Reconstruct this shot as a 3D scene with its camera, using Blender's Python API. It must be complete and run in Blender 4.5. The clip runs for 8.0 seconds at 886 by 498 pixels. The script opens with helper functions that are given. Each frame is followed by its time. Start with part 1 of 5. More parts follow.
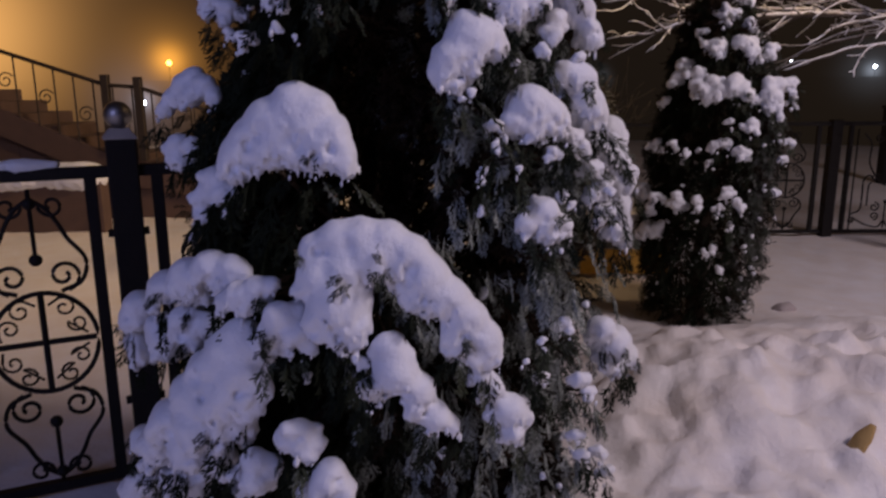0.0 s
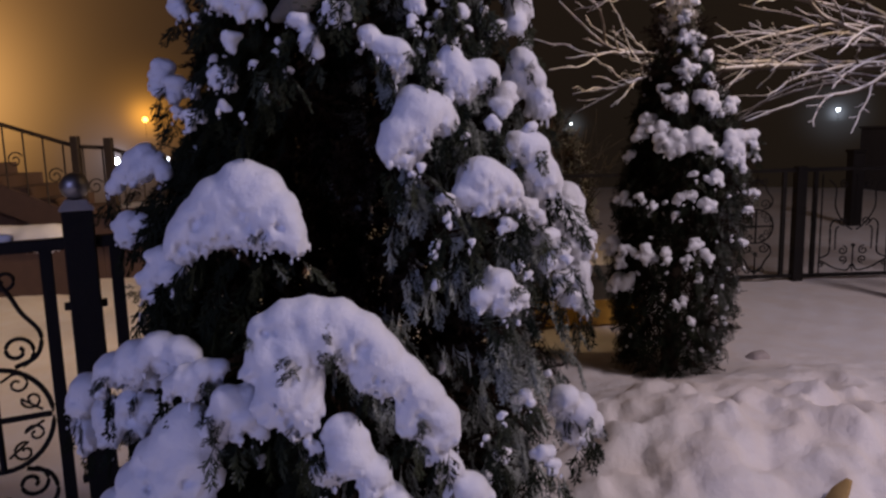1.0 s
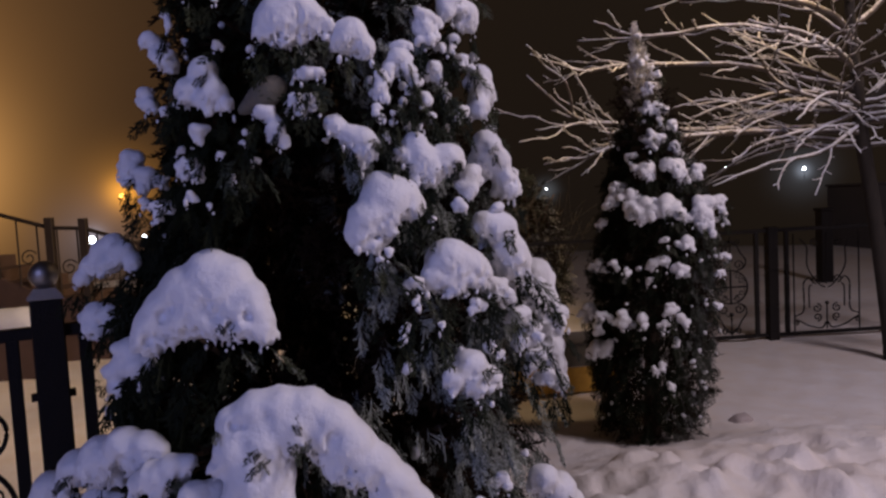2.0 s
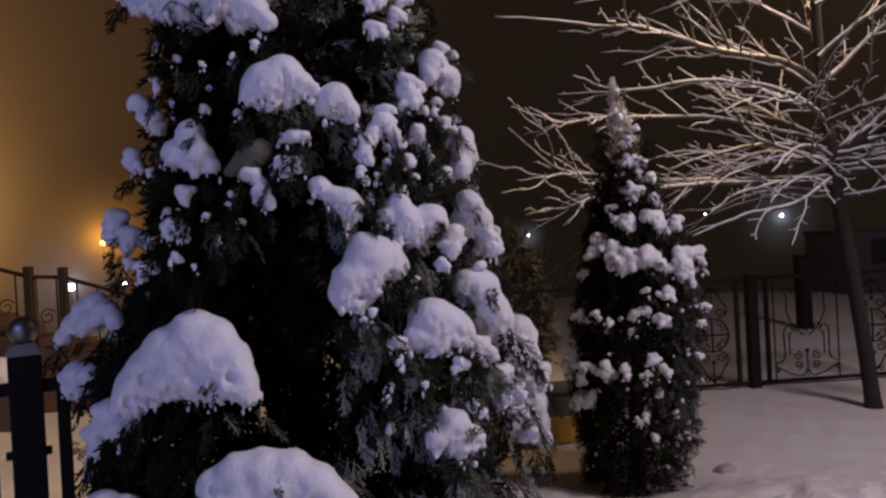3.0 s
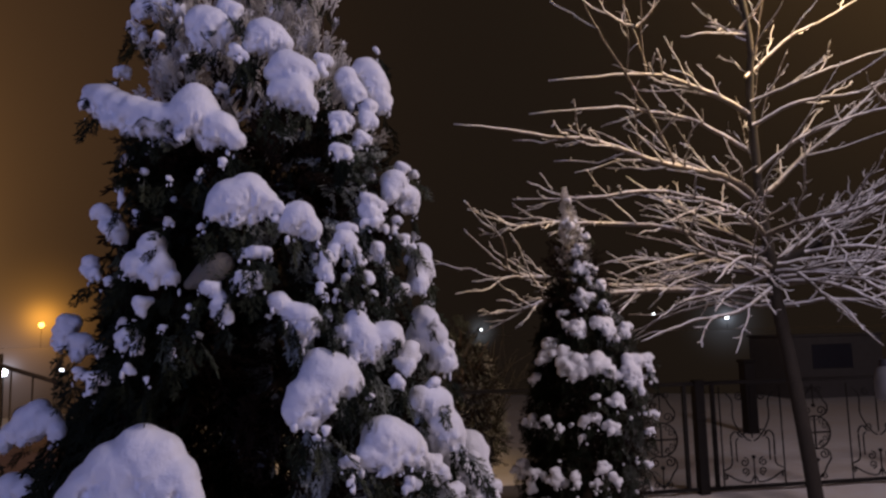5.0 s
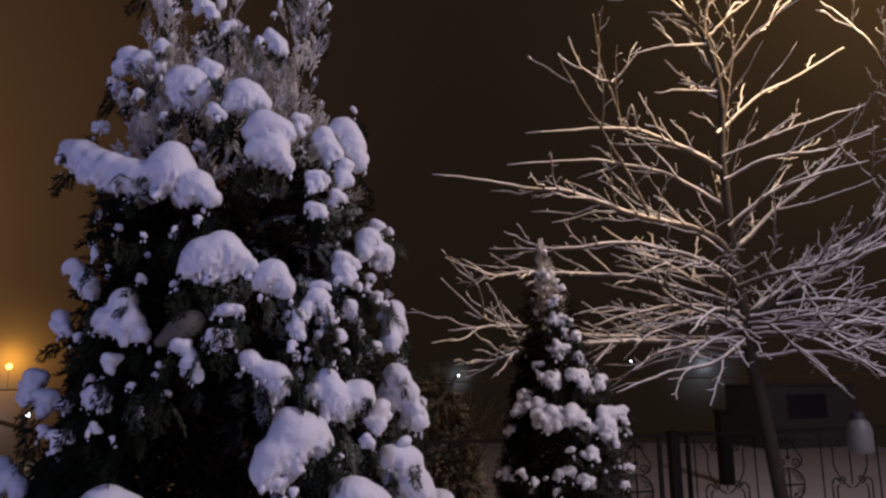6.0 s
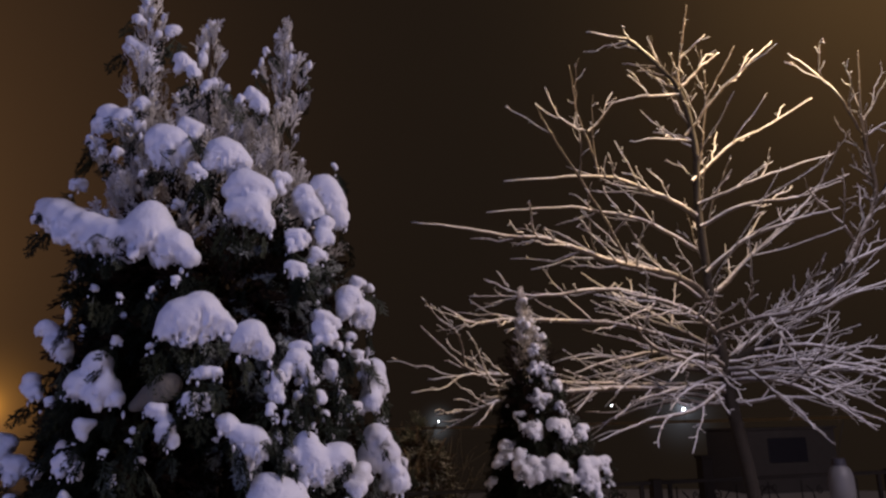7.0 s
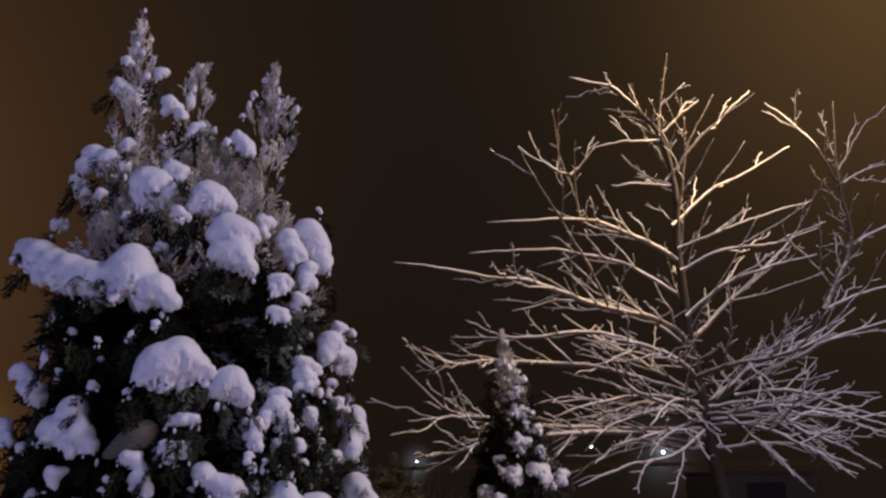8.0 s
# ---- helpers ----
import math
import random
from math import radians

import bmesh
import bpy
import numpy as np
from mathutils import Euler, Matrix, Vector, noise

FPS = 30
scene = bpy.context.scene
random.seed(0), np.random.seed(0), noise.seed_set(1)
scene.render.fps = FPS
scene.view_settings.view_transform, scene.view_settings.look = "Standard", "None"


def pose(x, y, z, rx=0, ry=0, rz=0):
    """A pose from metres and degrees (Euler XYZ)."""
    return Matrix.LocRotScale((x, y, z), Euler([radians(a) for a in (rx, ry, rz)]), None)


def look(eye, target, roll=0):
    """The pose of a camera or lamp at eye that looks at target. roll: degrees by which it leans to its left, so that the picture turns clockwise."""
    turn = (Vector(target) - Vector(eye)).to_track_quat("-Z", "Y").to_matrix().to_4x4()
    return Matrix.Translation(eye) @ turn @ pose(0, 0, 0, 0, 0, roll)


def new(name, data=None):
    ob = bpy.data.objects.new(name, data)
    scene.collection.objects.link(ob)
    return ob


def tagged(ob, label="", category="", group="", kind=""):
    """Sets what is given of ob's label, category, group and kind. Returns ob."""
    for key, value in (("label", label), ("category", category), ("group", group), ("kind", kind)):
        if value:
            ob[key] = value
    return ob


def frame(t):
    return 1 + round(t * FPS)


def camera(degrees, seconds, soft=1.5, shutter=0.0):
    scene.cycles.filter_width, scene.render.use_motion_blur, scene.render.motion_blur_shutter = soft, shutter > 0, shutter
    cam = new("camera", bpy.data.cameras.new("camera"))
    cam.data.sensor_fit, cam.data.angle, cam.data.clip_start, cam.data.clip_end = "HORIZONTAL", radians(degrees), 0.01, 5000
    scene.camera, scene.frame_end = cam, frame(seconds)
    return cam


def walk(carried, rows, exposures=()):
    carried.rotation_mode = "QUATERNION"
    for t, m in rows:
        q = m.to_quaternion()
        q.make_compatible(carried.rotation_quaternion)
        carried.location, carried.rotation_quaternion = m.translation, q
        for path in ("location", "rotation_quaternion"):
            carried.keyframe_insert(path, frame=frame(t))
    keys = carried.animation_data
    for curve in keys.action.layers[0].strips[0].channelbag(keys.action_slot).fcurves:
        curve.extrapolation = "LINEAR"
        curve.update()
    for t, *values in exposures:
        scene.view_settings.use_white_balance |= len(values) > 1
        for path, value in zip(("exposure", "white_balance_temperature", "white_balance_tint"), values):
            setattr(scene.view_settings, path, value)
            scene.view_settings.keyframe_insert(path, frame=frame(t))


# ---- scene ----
cam = camera(62.2, 8.0, soft=2.4, shutter=0.5)
METRES, EYE, TILT, LEAN, TURN = 0.38, 1.6, -12.7, 0.3, 0.0
ROWS = [
    (0.0, 0.0, 0.0, 0.0, -0.0, 0.0, 0.0),
    (0.5, 0.0843, 0.033, 0.0938, -1.06, 2.05, 0.56),
    (1.0, 0.1626, 0.0661, 0.16, -1.5, 3.73, 1.49),
    (1.5, 0.2279, 0.0555, 0.2077, -2.23, 6.44, 2.65),
    (3.0, 0.2322, -0.0334, 0.3246, -4.12, 12.37, 3.74),
    (3.5, 0.222, -0.0748, 0.3637, -4.99, 13.95, 3.68),
    (4.0, 0.2077, -0.0996, 0.408, -6.0, 15.95, 3.62),
    (4.5, 0.1953, -0.1355, 0.4354, -7.09, 17.66, 3.35),
    (6.0, 0.2315, -0.2836, 0.5299, -9.92, 22.63, 2.88),
    (6.5, 0.2445, -0.302, 0.5825, -10.69, 24.38, 3.33),
    (7.0, 0.2196, -0.3095, 0.6286, -11.3, 25.94, 3.74),
    (7.5, 0.1936, -0.3176, 0.6598, -12.02, 27.48, 3.68),
    (8.0, 0.2003, -0.3457, 0.6873, -13.03, 28.74, 3.52),
]
walk(cam, [(t, pose(0, 0, EYE, TILT, LEAN, TURN) @ pose(METRES * x, METRES * y, METRES * z, 90 + pitch, roll, yaw)) for t, x, y, z, yaw, pitch, roll in ROWS],
     exposures=((0.0, 0.08), (1.5, 0.08), (3.0, 0.0), (8.0, 0.0)))

# ---- light: foggy winter night, street lamps around the yard, an added cool fill ----
FOG_GLOW = (  # direction, colour, sharpness of fog glow painted round lamps in and out of view
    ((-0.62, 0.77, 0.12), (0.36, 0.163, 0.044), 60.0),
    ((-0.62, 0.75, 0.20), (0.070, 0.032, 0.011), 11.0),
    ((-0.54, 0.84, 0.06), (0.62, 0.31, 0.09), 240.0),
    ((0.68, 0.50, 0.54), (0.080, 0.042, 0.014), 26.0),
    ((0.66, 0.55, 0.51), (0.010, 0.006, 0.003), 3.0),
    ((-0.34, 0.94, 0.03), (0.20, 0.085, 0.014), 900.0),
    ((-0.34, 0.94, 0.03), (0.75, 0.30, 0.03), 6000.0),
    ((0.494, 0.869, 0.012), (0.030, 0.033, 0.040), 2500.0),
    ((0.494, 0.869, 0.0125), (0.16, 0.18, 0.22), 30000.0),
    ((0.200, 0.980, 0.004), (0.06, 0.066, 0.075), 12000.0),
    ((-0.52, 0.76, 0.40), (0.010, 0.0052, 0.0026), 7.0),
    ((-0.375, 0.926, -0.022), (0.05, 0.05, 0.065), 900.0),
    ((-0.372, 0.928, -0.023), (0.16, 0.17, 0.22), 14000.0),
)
world = bpy.data.worlds.new("night_sky")
scene.world = world
world.use_nodes = True
wt = world.node_tree
wt.nodes.clear()
w_out = wt.nodes.new("ShaderNodeOutputWorld")
w_bg = wt.nodes.new("ShaderNodeBackground")
w_co = wt.nodes.new("ShaderNodeTexCoord")
wt.links.new(w_bg.outputs[0], w_out.inputs[0])


def fog_light(wt, way_out):
    """Nodes for the painted colour of the lit fog in a direction."""
    total = None
    for way, colour, sharp in FOG_GLOW:
        dot = wt.nodes.new("ShaderNodeVectorMath")
        dot.operation = "DOT_PRODUCT"
        dot.inputs[1].default_value = Vector(way).normalized()
        wt.links.new(way_out, dot.inputs[0])
        clip = wt.nodes.new("ShaderNodeMath")
        clip.operation = "MAXIMUM"
        clip.inputs[1].default_value = 0.0
        wt.links.new(dot.outputs["Value"], clip.inputs[0])
        power = wt.nodes.new("ShaderNodeMath")
        power.operation = "POWER"
        power.inputs[1].default_value = sharp
        wt.links.new(clip.outputs[0], power.inputs[0])
        glow = wt.nodes.new("ShaderNodeVectorMath")
        glow.operation = "SCALE"
        glow.inputs[0].default_value = colour
        wt.links.new(power.outputs[0], glow.inputs["Scale"])
        add = wt.nodes.new("ShaderNodeVectorMath")
        add.operation = "ADD"
        add.inputs[1].default_value = (0.0060, 0.0044, 0.0036)
        if total:
            wt.links.new(total.outputs[0], add.inputs[1])
        wt.links.new(glow.outputs[0], add.inputs[0])
        total = add
    return total.outputs[0]


wt.links.new(fog_light(wt, w_co.outputs["Generated"]), w_bg.inputs[0])
w_bg.inputs[1].default_value = 1.0


def lamp(name, place, watts, colour, radius):
    data = bpy.data.lights.new(name, "POINT")
    data.energy, data.color, data.shadow_soft_size = watts, colour, radius
    ob = new(name, data)
    ob.matrix_basis = pose(*place)
    return ob


lamp("street_lamp_light_behind", (5.8, 0.0, 6.2), 1060, (1.0, 0.83, 0.95), 1.0)
# Unseen fill added for bluish ambient and snow bounce from the left.
lamp("cool_fill_light_behind", (-2.4, -2.6, 3.3), 222, (0.40, 0.44, 1.0), 0.60)
flood = bpy.data.lights.new("flood_lamp_light_tree", "SPOT")
flood.energy, flood.color, flood.shadow_soft_size = 4300, (1.0, 0.66, 0.35), 0.45
flood.spot_size, flood.spot_blend = radians(76), 1.0
new("flood_lamp_light_tree", flood).matrix_basis = look((7.2, 5.3, 6.9), (4.1, 6.6, 5.7))
lamp("stair_lamp_light", (-8.6, 7.6, 3.2), 9, (1.0, 0.55, 0.20), 0.25)

# ---- materials ----


def material(name, base, rough=0.7, metal=0.0, second=None, scale=20.0, spread=0.5, bump=0.0, bump_scale=60.0,
             cover=None, cover_at=0.5, cover_soft=0.25, cover_scale=40.0, shade=0.0, spec=0.5):
    """Principled material: two-tone noise, random tone per piece, fine relief, and a frost cover on faces that look up."""
    m = bpy.data.materials.new(name)
    m.use_nodes = True
    t = m.node_tree
    b = t.nodes["Principled BSDF"]
    b.inputs["Roughness"].default_value, b.inputs["Metallic"].default_value = rough, metal
    b.inputs["Specular IOR Level"].default_value = spec
    co = t.nodes.new("ShaderNodeTexCoord")

    def noise_node(s, detail=4.0):
        n = t.nodes.new("ShaderNodeTexNoise")
        n.inputs["Scale"].default_value, n.inputs["Detail"].default_value = s, detail
        t.links.new(co.outputs["Object"], n.inputs["Vector"])
        return n

    def mixer(fac, a, c):
        x = t.nodes.new("ShaderNodeMix")
        x.data_type = "RGBA"
        t.links.new(fac, x.inputs[0])
        for value, slot in ((a, 6), (c, 7)):
            if isinstance(value, tuple):
                x.inputs[slot].default_value = (*value, 1)
            else:
                t.links.new(value, x.inputs[slot])
        return x.outputs[2]

    def ramp(value, lo, hi):
        r = t.nodes.new("ShaderNodeMapRange")
        r.inputs["From Min"].default_value, r.inputs["From Max"].default_value = lo, hi
        t.links.new(value, r.inputs["Value"])
        return r.outputs["Result"]

    n1, n2 = noise_node(scale), noise_node(scale * 0.13, 2.0)
    both = t.nodes.new("ShaderNodeMath")
    both.operation = "ADD"
    t.links.new(n1.outputs["Fac"], both.inputs[0])
    t.links.new(n2.outputs["Fac"], both.inputs[1])
    col = mixer(ramp(both.outputs[0], 1.0 - spread, 1.0 + spread), base, second or tuple(c * 0.7 for c in base))
    geo = t.nodes.new("ShaderNodeNewGeometry")
    if shade:
        dark = tuple(c * (1 - shade) for c in base)
        col = mixer(ramp(geo.outputs["Random Per Island"], 0.0, 1.6), col, dark)
    if cover:
        up = t.nodes.new("ShaderNodeSeparateXYZ")
        t.links.new(geo.outputs["Normal"], up.inputs[0])
        n3 = noise_node(cover_scale, 3.0)
        s = t.nodes.new("ShaderNodeMath")
        s.operation = "MULTIPLY_ADD"
        s.inputs[1].default_value = 1.4
        t.links.new(n3.outputs["Fac"], s.inputs[0])
        t.links.new(up.outputs["Z"], s.inputs[2])
        col = mixer(ramp(s.outputs[0], cover_at + 0.7 - cover_soft, cover_at + 0.7 + cover_soft), col, cover)
    t.links.new(col, b.inputs["Base Color"])
    if bump:
        nb = noise_node(bump_scale, 6.0)
        bm_node = t.nodes.new("ShaderNodeBump")
        bm_node.inputs["Strength"].default_value = bump
        bm_node.inputs["Distance"].default_value = 0.01
        t.links.new(nb.outputs["Fac"], bm_node.inputs["Height"])
        t.links.new(bm_node.outputs[0], b.inputs["Normal"])
    return m


def glowing(name, colour, strength):
    m = bpy.data.materials.new(name)
    m.use_nodes = True
    b = m.node_tree.nodes["Principled BSDF"]
    b.inputs["Base Color"].default_value = (*colour, 1)
    b.inputs["Emission Color"].default_value = (*colour, 1)
    b.inputs["Emission Strength"].default_value = strength
    return m


SNOW = material("fresh_snow", (0.84, 0.85, 0.88), 0.6, second=(0.74, 0.75, 0.80), scale=26, spread=0.6, bump=0.32, bump_scale=90)
GROUND_SNOW = material("trodden_snow", (0.90, 0.88, 0.88), 0.65, second=(0.80, 0.71, 0.62), scale=5, spread=0.40, bump=0.8, bump_scale=30)
DIRTY_SNOW = material("dirty_snow", (0.52, 0.46, 0.44), 0.8, second=(0.36, 0.30, 0.28), scale=20, bump=0.6)
THUJA = material("thuja_leaf", (0.009, 0.014, 0.007), 0.7, second=(0.018, 0.021, 0.010), scale=9, shade=0.55, spec=0.12,
                 cover=(0.20, 0.23, 0.21), cover_at=1.55, cover_soft=0.35, cover_scale=4)
# Frosted tops; the pale warm tone also carries some of the lamp light.
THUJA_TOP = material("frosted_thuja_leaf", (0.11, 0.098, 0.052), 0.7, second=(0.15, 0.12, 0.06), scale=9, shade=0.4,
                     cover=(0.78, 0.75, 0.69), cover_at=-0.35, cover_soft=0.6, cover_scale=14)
# Frost plus the lamp-facing side's brightness, both put into this paler leaf.
THUJA_FROST = material("lit_side_frosted_leaf", (0.030, 0.042, 0.022), 0.7, second=(0.06, 0.066, 0.038), scale=14, shade=0.5, spec=0.15,
                       cover=(0.42, 0.45, 0.42), cover_at=0.22, cover_soft=0.5, cover_scale=7)
# Fringe leaf paled by frost and by light painted in for the right.
THUJA_FRINGE = material("lit_side_frosty_fringe", (0.035, 0.048, 0.026), 0.65, second=(0.07, 0.072, 0.04), scale=20, shade=0.5, spec=0.15,
                        cover=(0.46, 0.48, 0.46), cover_at=1.12, cover_soft=0.5, cover_scale=22)
THUJA_DEAD = material("brown_inner_thuja", (0.030, 0.016, 0.008), 0.85, second=(0.012, 0.009, 0.006), scale=12, shade=0.5, spec=0.1)
THUJA_FAR = material("far_thuja_leaf", (0.030, 0.042, 0.022), 0.7, second=(0.05, 0.05, 0.03), scale=6, shade=0.5,
                     cover=(0.45, 0.46, 0.46), cover_at=0.75, cover_soft=0.4, cover_scale=6)
BARK = material("thuja_bark", (0.10, 0.065, 0.042), 0.9, second=(0.05, 0.035, 0.025), scale=30, bump=0.8, bump_scale=80)
TREE_BARK = material("frosted_bark", (0.085, 0.062, 0.045), 0.9, second=(0.06, 0.05, 0.04), scale=18, bump=0.8, bump_scale=70,
                     cover=(0.78, 0.77, 0.76), cover_at=0.50, cover_soft=0.35, cover_scale=26)
TRUNK_BARK = material("bare_trunk_bark", (0.030, 0.023, 0.017), 0.9, second=(0.015, 0.012, 0.009), scale=12, bump=0.9, bump_scale=45)
IRON = material("black_wrought_iron", (0.008, 0.0075, 0.008), 0.6, 0.0, second=(0.016, 0.012, 0.010), spec=0.2, scale=40, bump=0.3, bump_scale=120)
# Browner and lighter than the black iron: fog haze put into the colour.
RAILING = material("fog_tinted_railing", (0.022, 0.014, 0.009), 0.7, second=(0.034, 0.022, 0.013), scale=20, bump=0.3)
STEEL = material("brushed_steel_ball", (0.40, 0.38, 0.37), 0.45, 1.0, second=(0.35, 0.33, 0.32), scale=30)
STONE = material("pale_concrete", (0.46, 0.42, 0.38), 0.85, second=(0.32, 0.29, 0.26), scale=14, bump=0.4)
YELLOW = material("yellow_painted_wood", (0.74, 0.44, 0.07), 0.6, second=(0.42, 0.22, 0.03), scale=14, bump=0.3)
JUG = material("milky_plastic", (0.15, 0.153, 0.168), 0.5, second=(0.11, 0.113, 0.122), scale=8)
DARK = material("dark_plastic", (0.03, 0.03, 0.045), 0.5, second=(0.02, 0.02, 0.03), scale=10)
STRAW = material("dry_yellow_wood", (0.50, 0.33, 0.12), 0.8, second=(0.30, 0.19, 0.07), scale=25, bump=0.5)
STRAW_NEST = material("beige_nest", (0.17, 0.135, 0.10), 0.9, second=(0.12, 0.125, 0.10), scale=60, bump=0.6, bump_scale=150)
BRICKISH = material("reddish_plaster", (0.12, 0.072, 0.054), 0.9, second=(0.08, 0.048, 0.038), scale=8, bump=0.5)
WALL_FAR = material("dim_brick_wall", (0.11, 0.10, 0.095), 0.9, second=(0.08, 0.072, 0.07), scale=5, bump=0.4)

# ---- builders ----


def mesh_object(name, verts, faces, mat, parent=None, label="", smooth=True):
    """One mesh object from arrays of vertices and faces, under a parent if one is given."""
    me = bpy.data.meshes.new(name)
    v = np.asarray(verts, dtype=np.float32).reshape(-1, 3)
    f = np.asarray(faces, dtype=np.int32)
    me.vertices.add(len(v))
    me.vertices.foreach_set("co", v.ravel())
    k = f.shape[1]
    me.loops.add(f.size)
    me.loops.foreach_set("vertex_index", f.ravel())
    me.polygons.add(len(f))
    me.polygons.foreach_set("loop_start", np.arange(0, f.size, k, dtype=np.int32))
    me.polygons.foreach_set("use_smooth", np.full(len(f), smooth))
    me.update(calc_edges=True)
    me.validate()
    me.materials.append(mat)
    ob = new(name, me)
    if parent:
        ob.parent = parent
    if label:
        tagged(ob, label)
    return ob


def part(name, bm, mat, parent=None, label="", smooth=False):
    """Links a bmesh as one mesh object under a thing or a part."""
    me = bpy.data.meshes.new(name)
    bm.to_mesh(me)
    bm.free()
    for p in me.polygons:
        p.use_smooth = smooth
    me.materials.append(mat)
    ob = new(name, me)
    if parent:
        ob.parent = parent
    if label:
        tagged(ob, label)
    return ob


def empty(name, place, label, category, group="", kind="", turn=0.0):
    ob = new(name)
    ob.empty_display_size = 0.1
    ob.matrix_basis = pose(*place, 0, 0, turn)
    return tagged(ob, label, category, group, kind)


def box(bm, x0, x1, y0, y1, z0, z1, bevel=0.0):
    made = bmesh.ops.create_cube(bm, size=1.0)["verts"]
    bmesh.ops.scale(bm, vec=(x1 - x0, y1 - y0, z1 - z0), verts=made)
    bmesh.ops.translate(bm, vec=((x0 + x1) / 2, (y0 + y1) / 2, (z0 + z1) / 2), verts=made)
    if bevel:
        edges = list({e for v in made for e in v.link_edges})
        bmesh.ops.bevel(bm, geom=edges, offset=bevel, segments=1, affect="EDGES")
    return bm


def tube(points, radii, sides=6, squash=1.0):
    """Vertices and quads of a tapered tube along a line of points."""
    p = np.asarray(points, dtype=float)
    r = np.asarray(radii, dtype=float)
    d = np.gradient(p, axis=0)
    d /= np.linalg.norm(d, axis=1)[:, None] + 1e-9
    ref = np.array([0.0, 0.0, 1.0]) if abs(d[:, 2]).mean() < 0.8 else np.array([0.0, 1.0, 0.0])
    a = np.cross(d, ref)
    a /= np.linalg.norm(a, axis=1)[:, None] + 1e-9
    b = np.cross(a, d)
    ang = np.linspace(0, 2 * np.pi, sides, endpoint=False)
    ring = a[:, None] * np.cos(ang)[None, :, None] + b[:, None] * np.sin(ang)[None, :, None] * squash
    v = (p[:, None] + ring * r[:, None, None]).reshape(-1, 3)
    n = len(p)
    i, j = np.meshgrid(np.arange(n - 1), np.arange(sides), indexing="ij")
    k = (j + 1) % sides
    f = np.stack([i * sides + j, i * sides + k, (i + 1) * sides + k, (i + 1) * sides + j], axis=-1).reshape(-1, 4)
    caps = np.array([[o, o + s % sides, o + (s + 1) % sides, o + (s + 2) % sides]
                     for o in (0, (n - 1) * sides) for s in range(1, sides - 2, 2)], dtype=int).reshape(-1, 4)
    return v, np.concatenate([f, caps])


def join(pieces):
    """Several (vertices, faces) as one."""
    vs, fs, n = [], [], 0
    for v, f in pieces:
        vs.append(v)
        fs.append(f + n)
        n += len(v)
    return np.concatenate(vs), np.concatenate(fs)


def bent(points, steps=8):
    """A smooth line through a few points (Catmull-Rom)."""
    p = np.asarray(points, dtype=float)
    p = np.concatenate([[2 * p[0] - p[1]], p, [2 * p[-1] - p[-2]]])
    u = np.linspace(0, 1, steps, endpoint=False)[:, None]
    out = []
    for a, b, c, d in zip(p[:-3], p[1:-2], p[2:-1], p[3:]):
        out.append(0.5 * (2 * b + (c - a) * u + (2 * a - 5 * b + 4 * c - d) * u ** 2 + (3 * b - a - 3 * c + d) * u ** 3))
    return np.concatenate(out + [p[-2:-1]])


def surface_net(field, lo, hi, step):
    """The zero surface of a field over a box, as vertices and quads."""
    axes = [np.arange(a, b + step, step) for a, b in zip(lo, hi)]
    g = np.stack(np.meshgrid(*axes, indexing="ij"), axis=-1)
    s = field(g.reshape(-1, 3)).reshape(g.shape[:3])
    s[[0, -1]], s[:, [0, -1]], s[:, :, [0, -1]] = 1e-3, 1e-3, 1e-3
    n = np.array(s.shape) - 1
    corner = [(i, j, k) for i in (0, 1) for j in (0, 1) for k in (0, 1)]
    cut = lambda a, c: a[c[0]:c[0] + n[0], c[1]:c[1] + n[1], c[2]:c[2] + n[2]]
    inside = sum((cut(s, c) < 0).astype(int) for c in corner)
    mixed = (inside > 0) & (inside < 8)
    weight, place = np.zeros(n), np.zeros((*n, 3))
    for c in corner:
        for ax in range(3):
            if c[ax]:
                continue
            d = tuple(v + (q == ax) for q, v in enumerate(c))
            a, b = cut(s, c), cut(s, d)
            hit = (a < 0) != (b < 0)
            u = np.where(hit, a / np.where(hit, a - b, 1), 0)
            spot = np.array(c) + u[..., None] * (np.array(d) - np.array(c))
            place += np.where(hit[..., None], spot, 0)
            weight += hit
    index = np.full(n, -1)
    index[mixed] = np.arange(mixed.sum())
    cell = np.stack(np.nonzero(mixed), axis=-1)
    verts = np.array(lo) + step * (cell + place[mixed] / weight[mixed][:, None])
    faces = []
    for ax in range(3):
        e = [slice(1, -1)] * 3
        e[ax] = slice(0, n[ax])
        f = list(e)
        f[ax] = slice(1, n[ax] + 1)
        a, b = s[tuple(e)] < 0, s[tuple(f)] < 0
        q = np.stack(np.nonzero(a != b), axis=-1)
        flip = a[tuple(q.T)]
        off = np.zeros(3, int)
        off[[i for i in range(3) if i != ax]] = 1
        q = q + off
        u, w = [i for i in range(3) if i != ax]
        if ax == 1:
            u, w = w, u
        ids = []
        for du, dw in ((1, 1), (0, 1), (0, 0), (1, 0)):
            r = q.copy()
            r[:, u] -= du
            r[:, w] -= dw
            ids.append(index[tuple(r.T)])
        quad = np.stack(ids, axis=-1)
        quad[~flip] = quad[~flip][:, ::-1]
        faces.append(quad)
    faces = np.concatenate(faces)
    return verts, faces[(faces >= 0).all(axis=1)]


def lumps(rng, scale):
    """A smooth random field out of sine waves of that wavelength."""
    k = rng.normal(size=(10, 3))
    k *= (2 * np.pi / scale * rng.uniform(0.7, 1.5, 10) / np.linalg.norm(k, axis=1))[:, None]
    ph = rng.uniform(0, 6.28, 10)
    return lambda p: np.sin(p @ k.T + ph).sum(axis=1) / 10


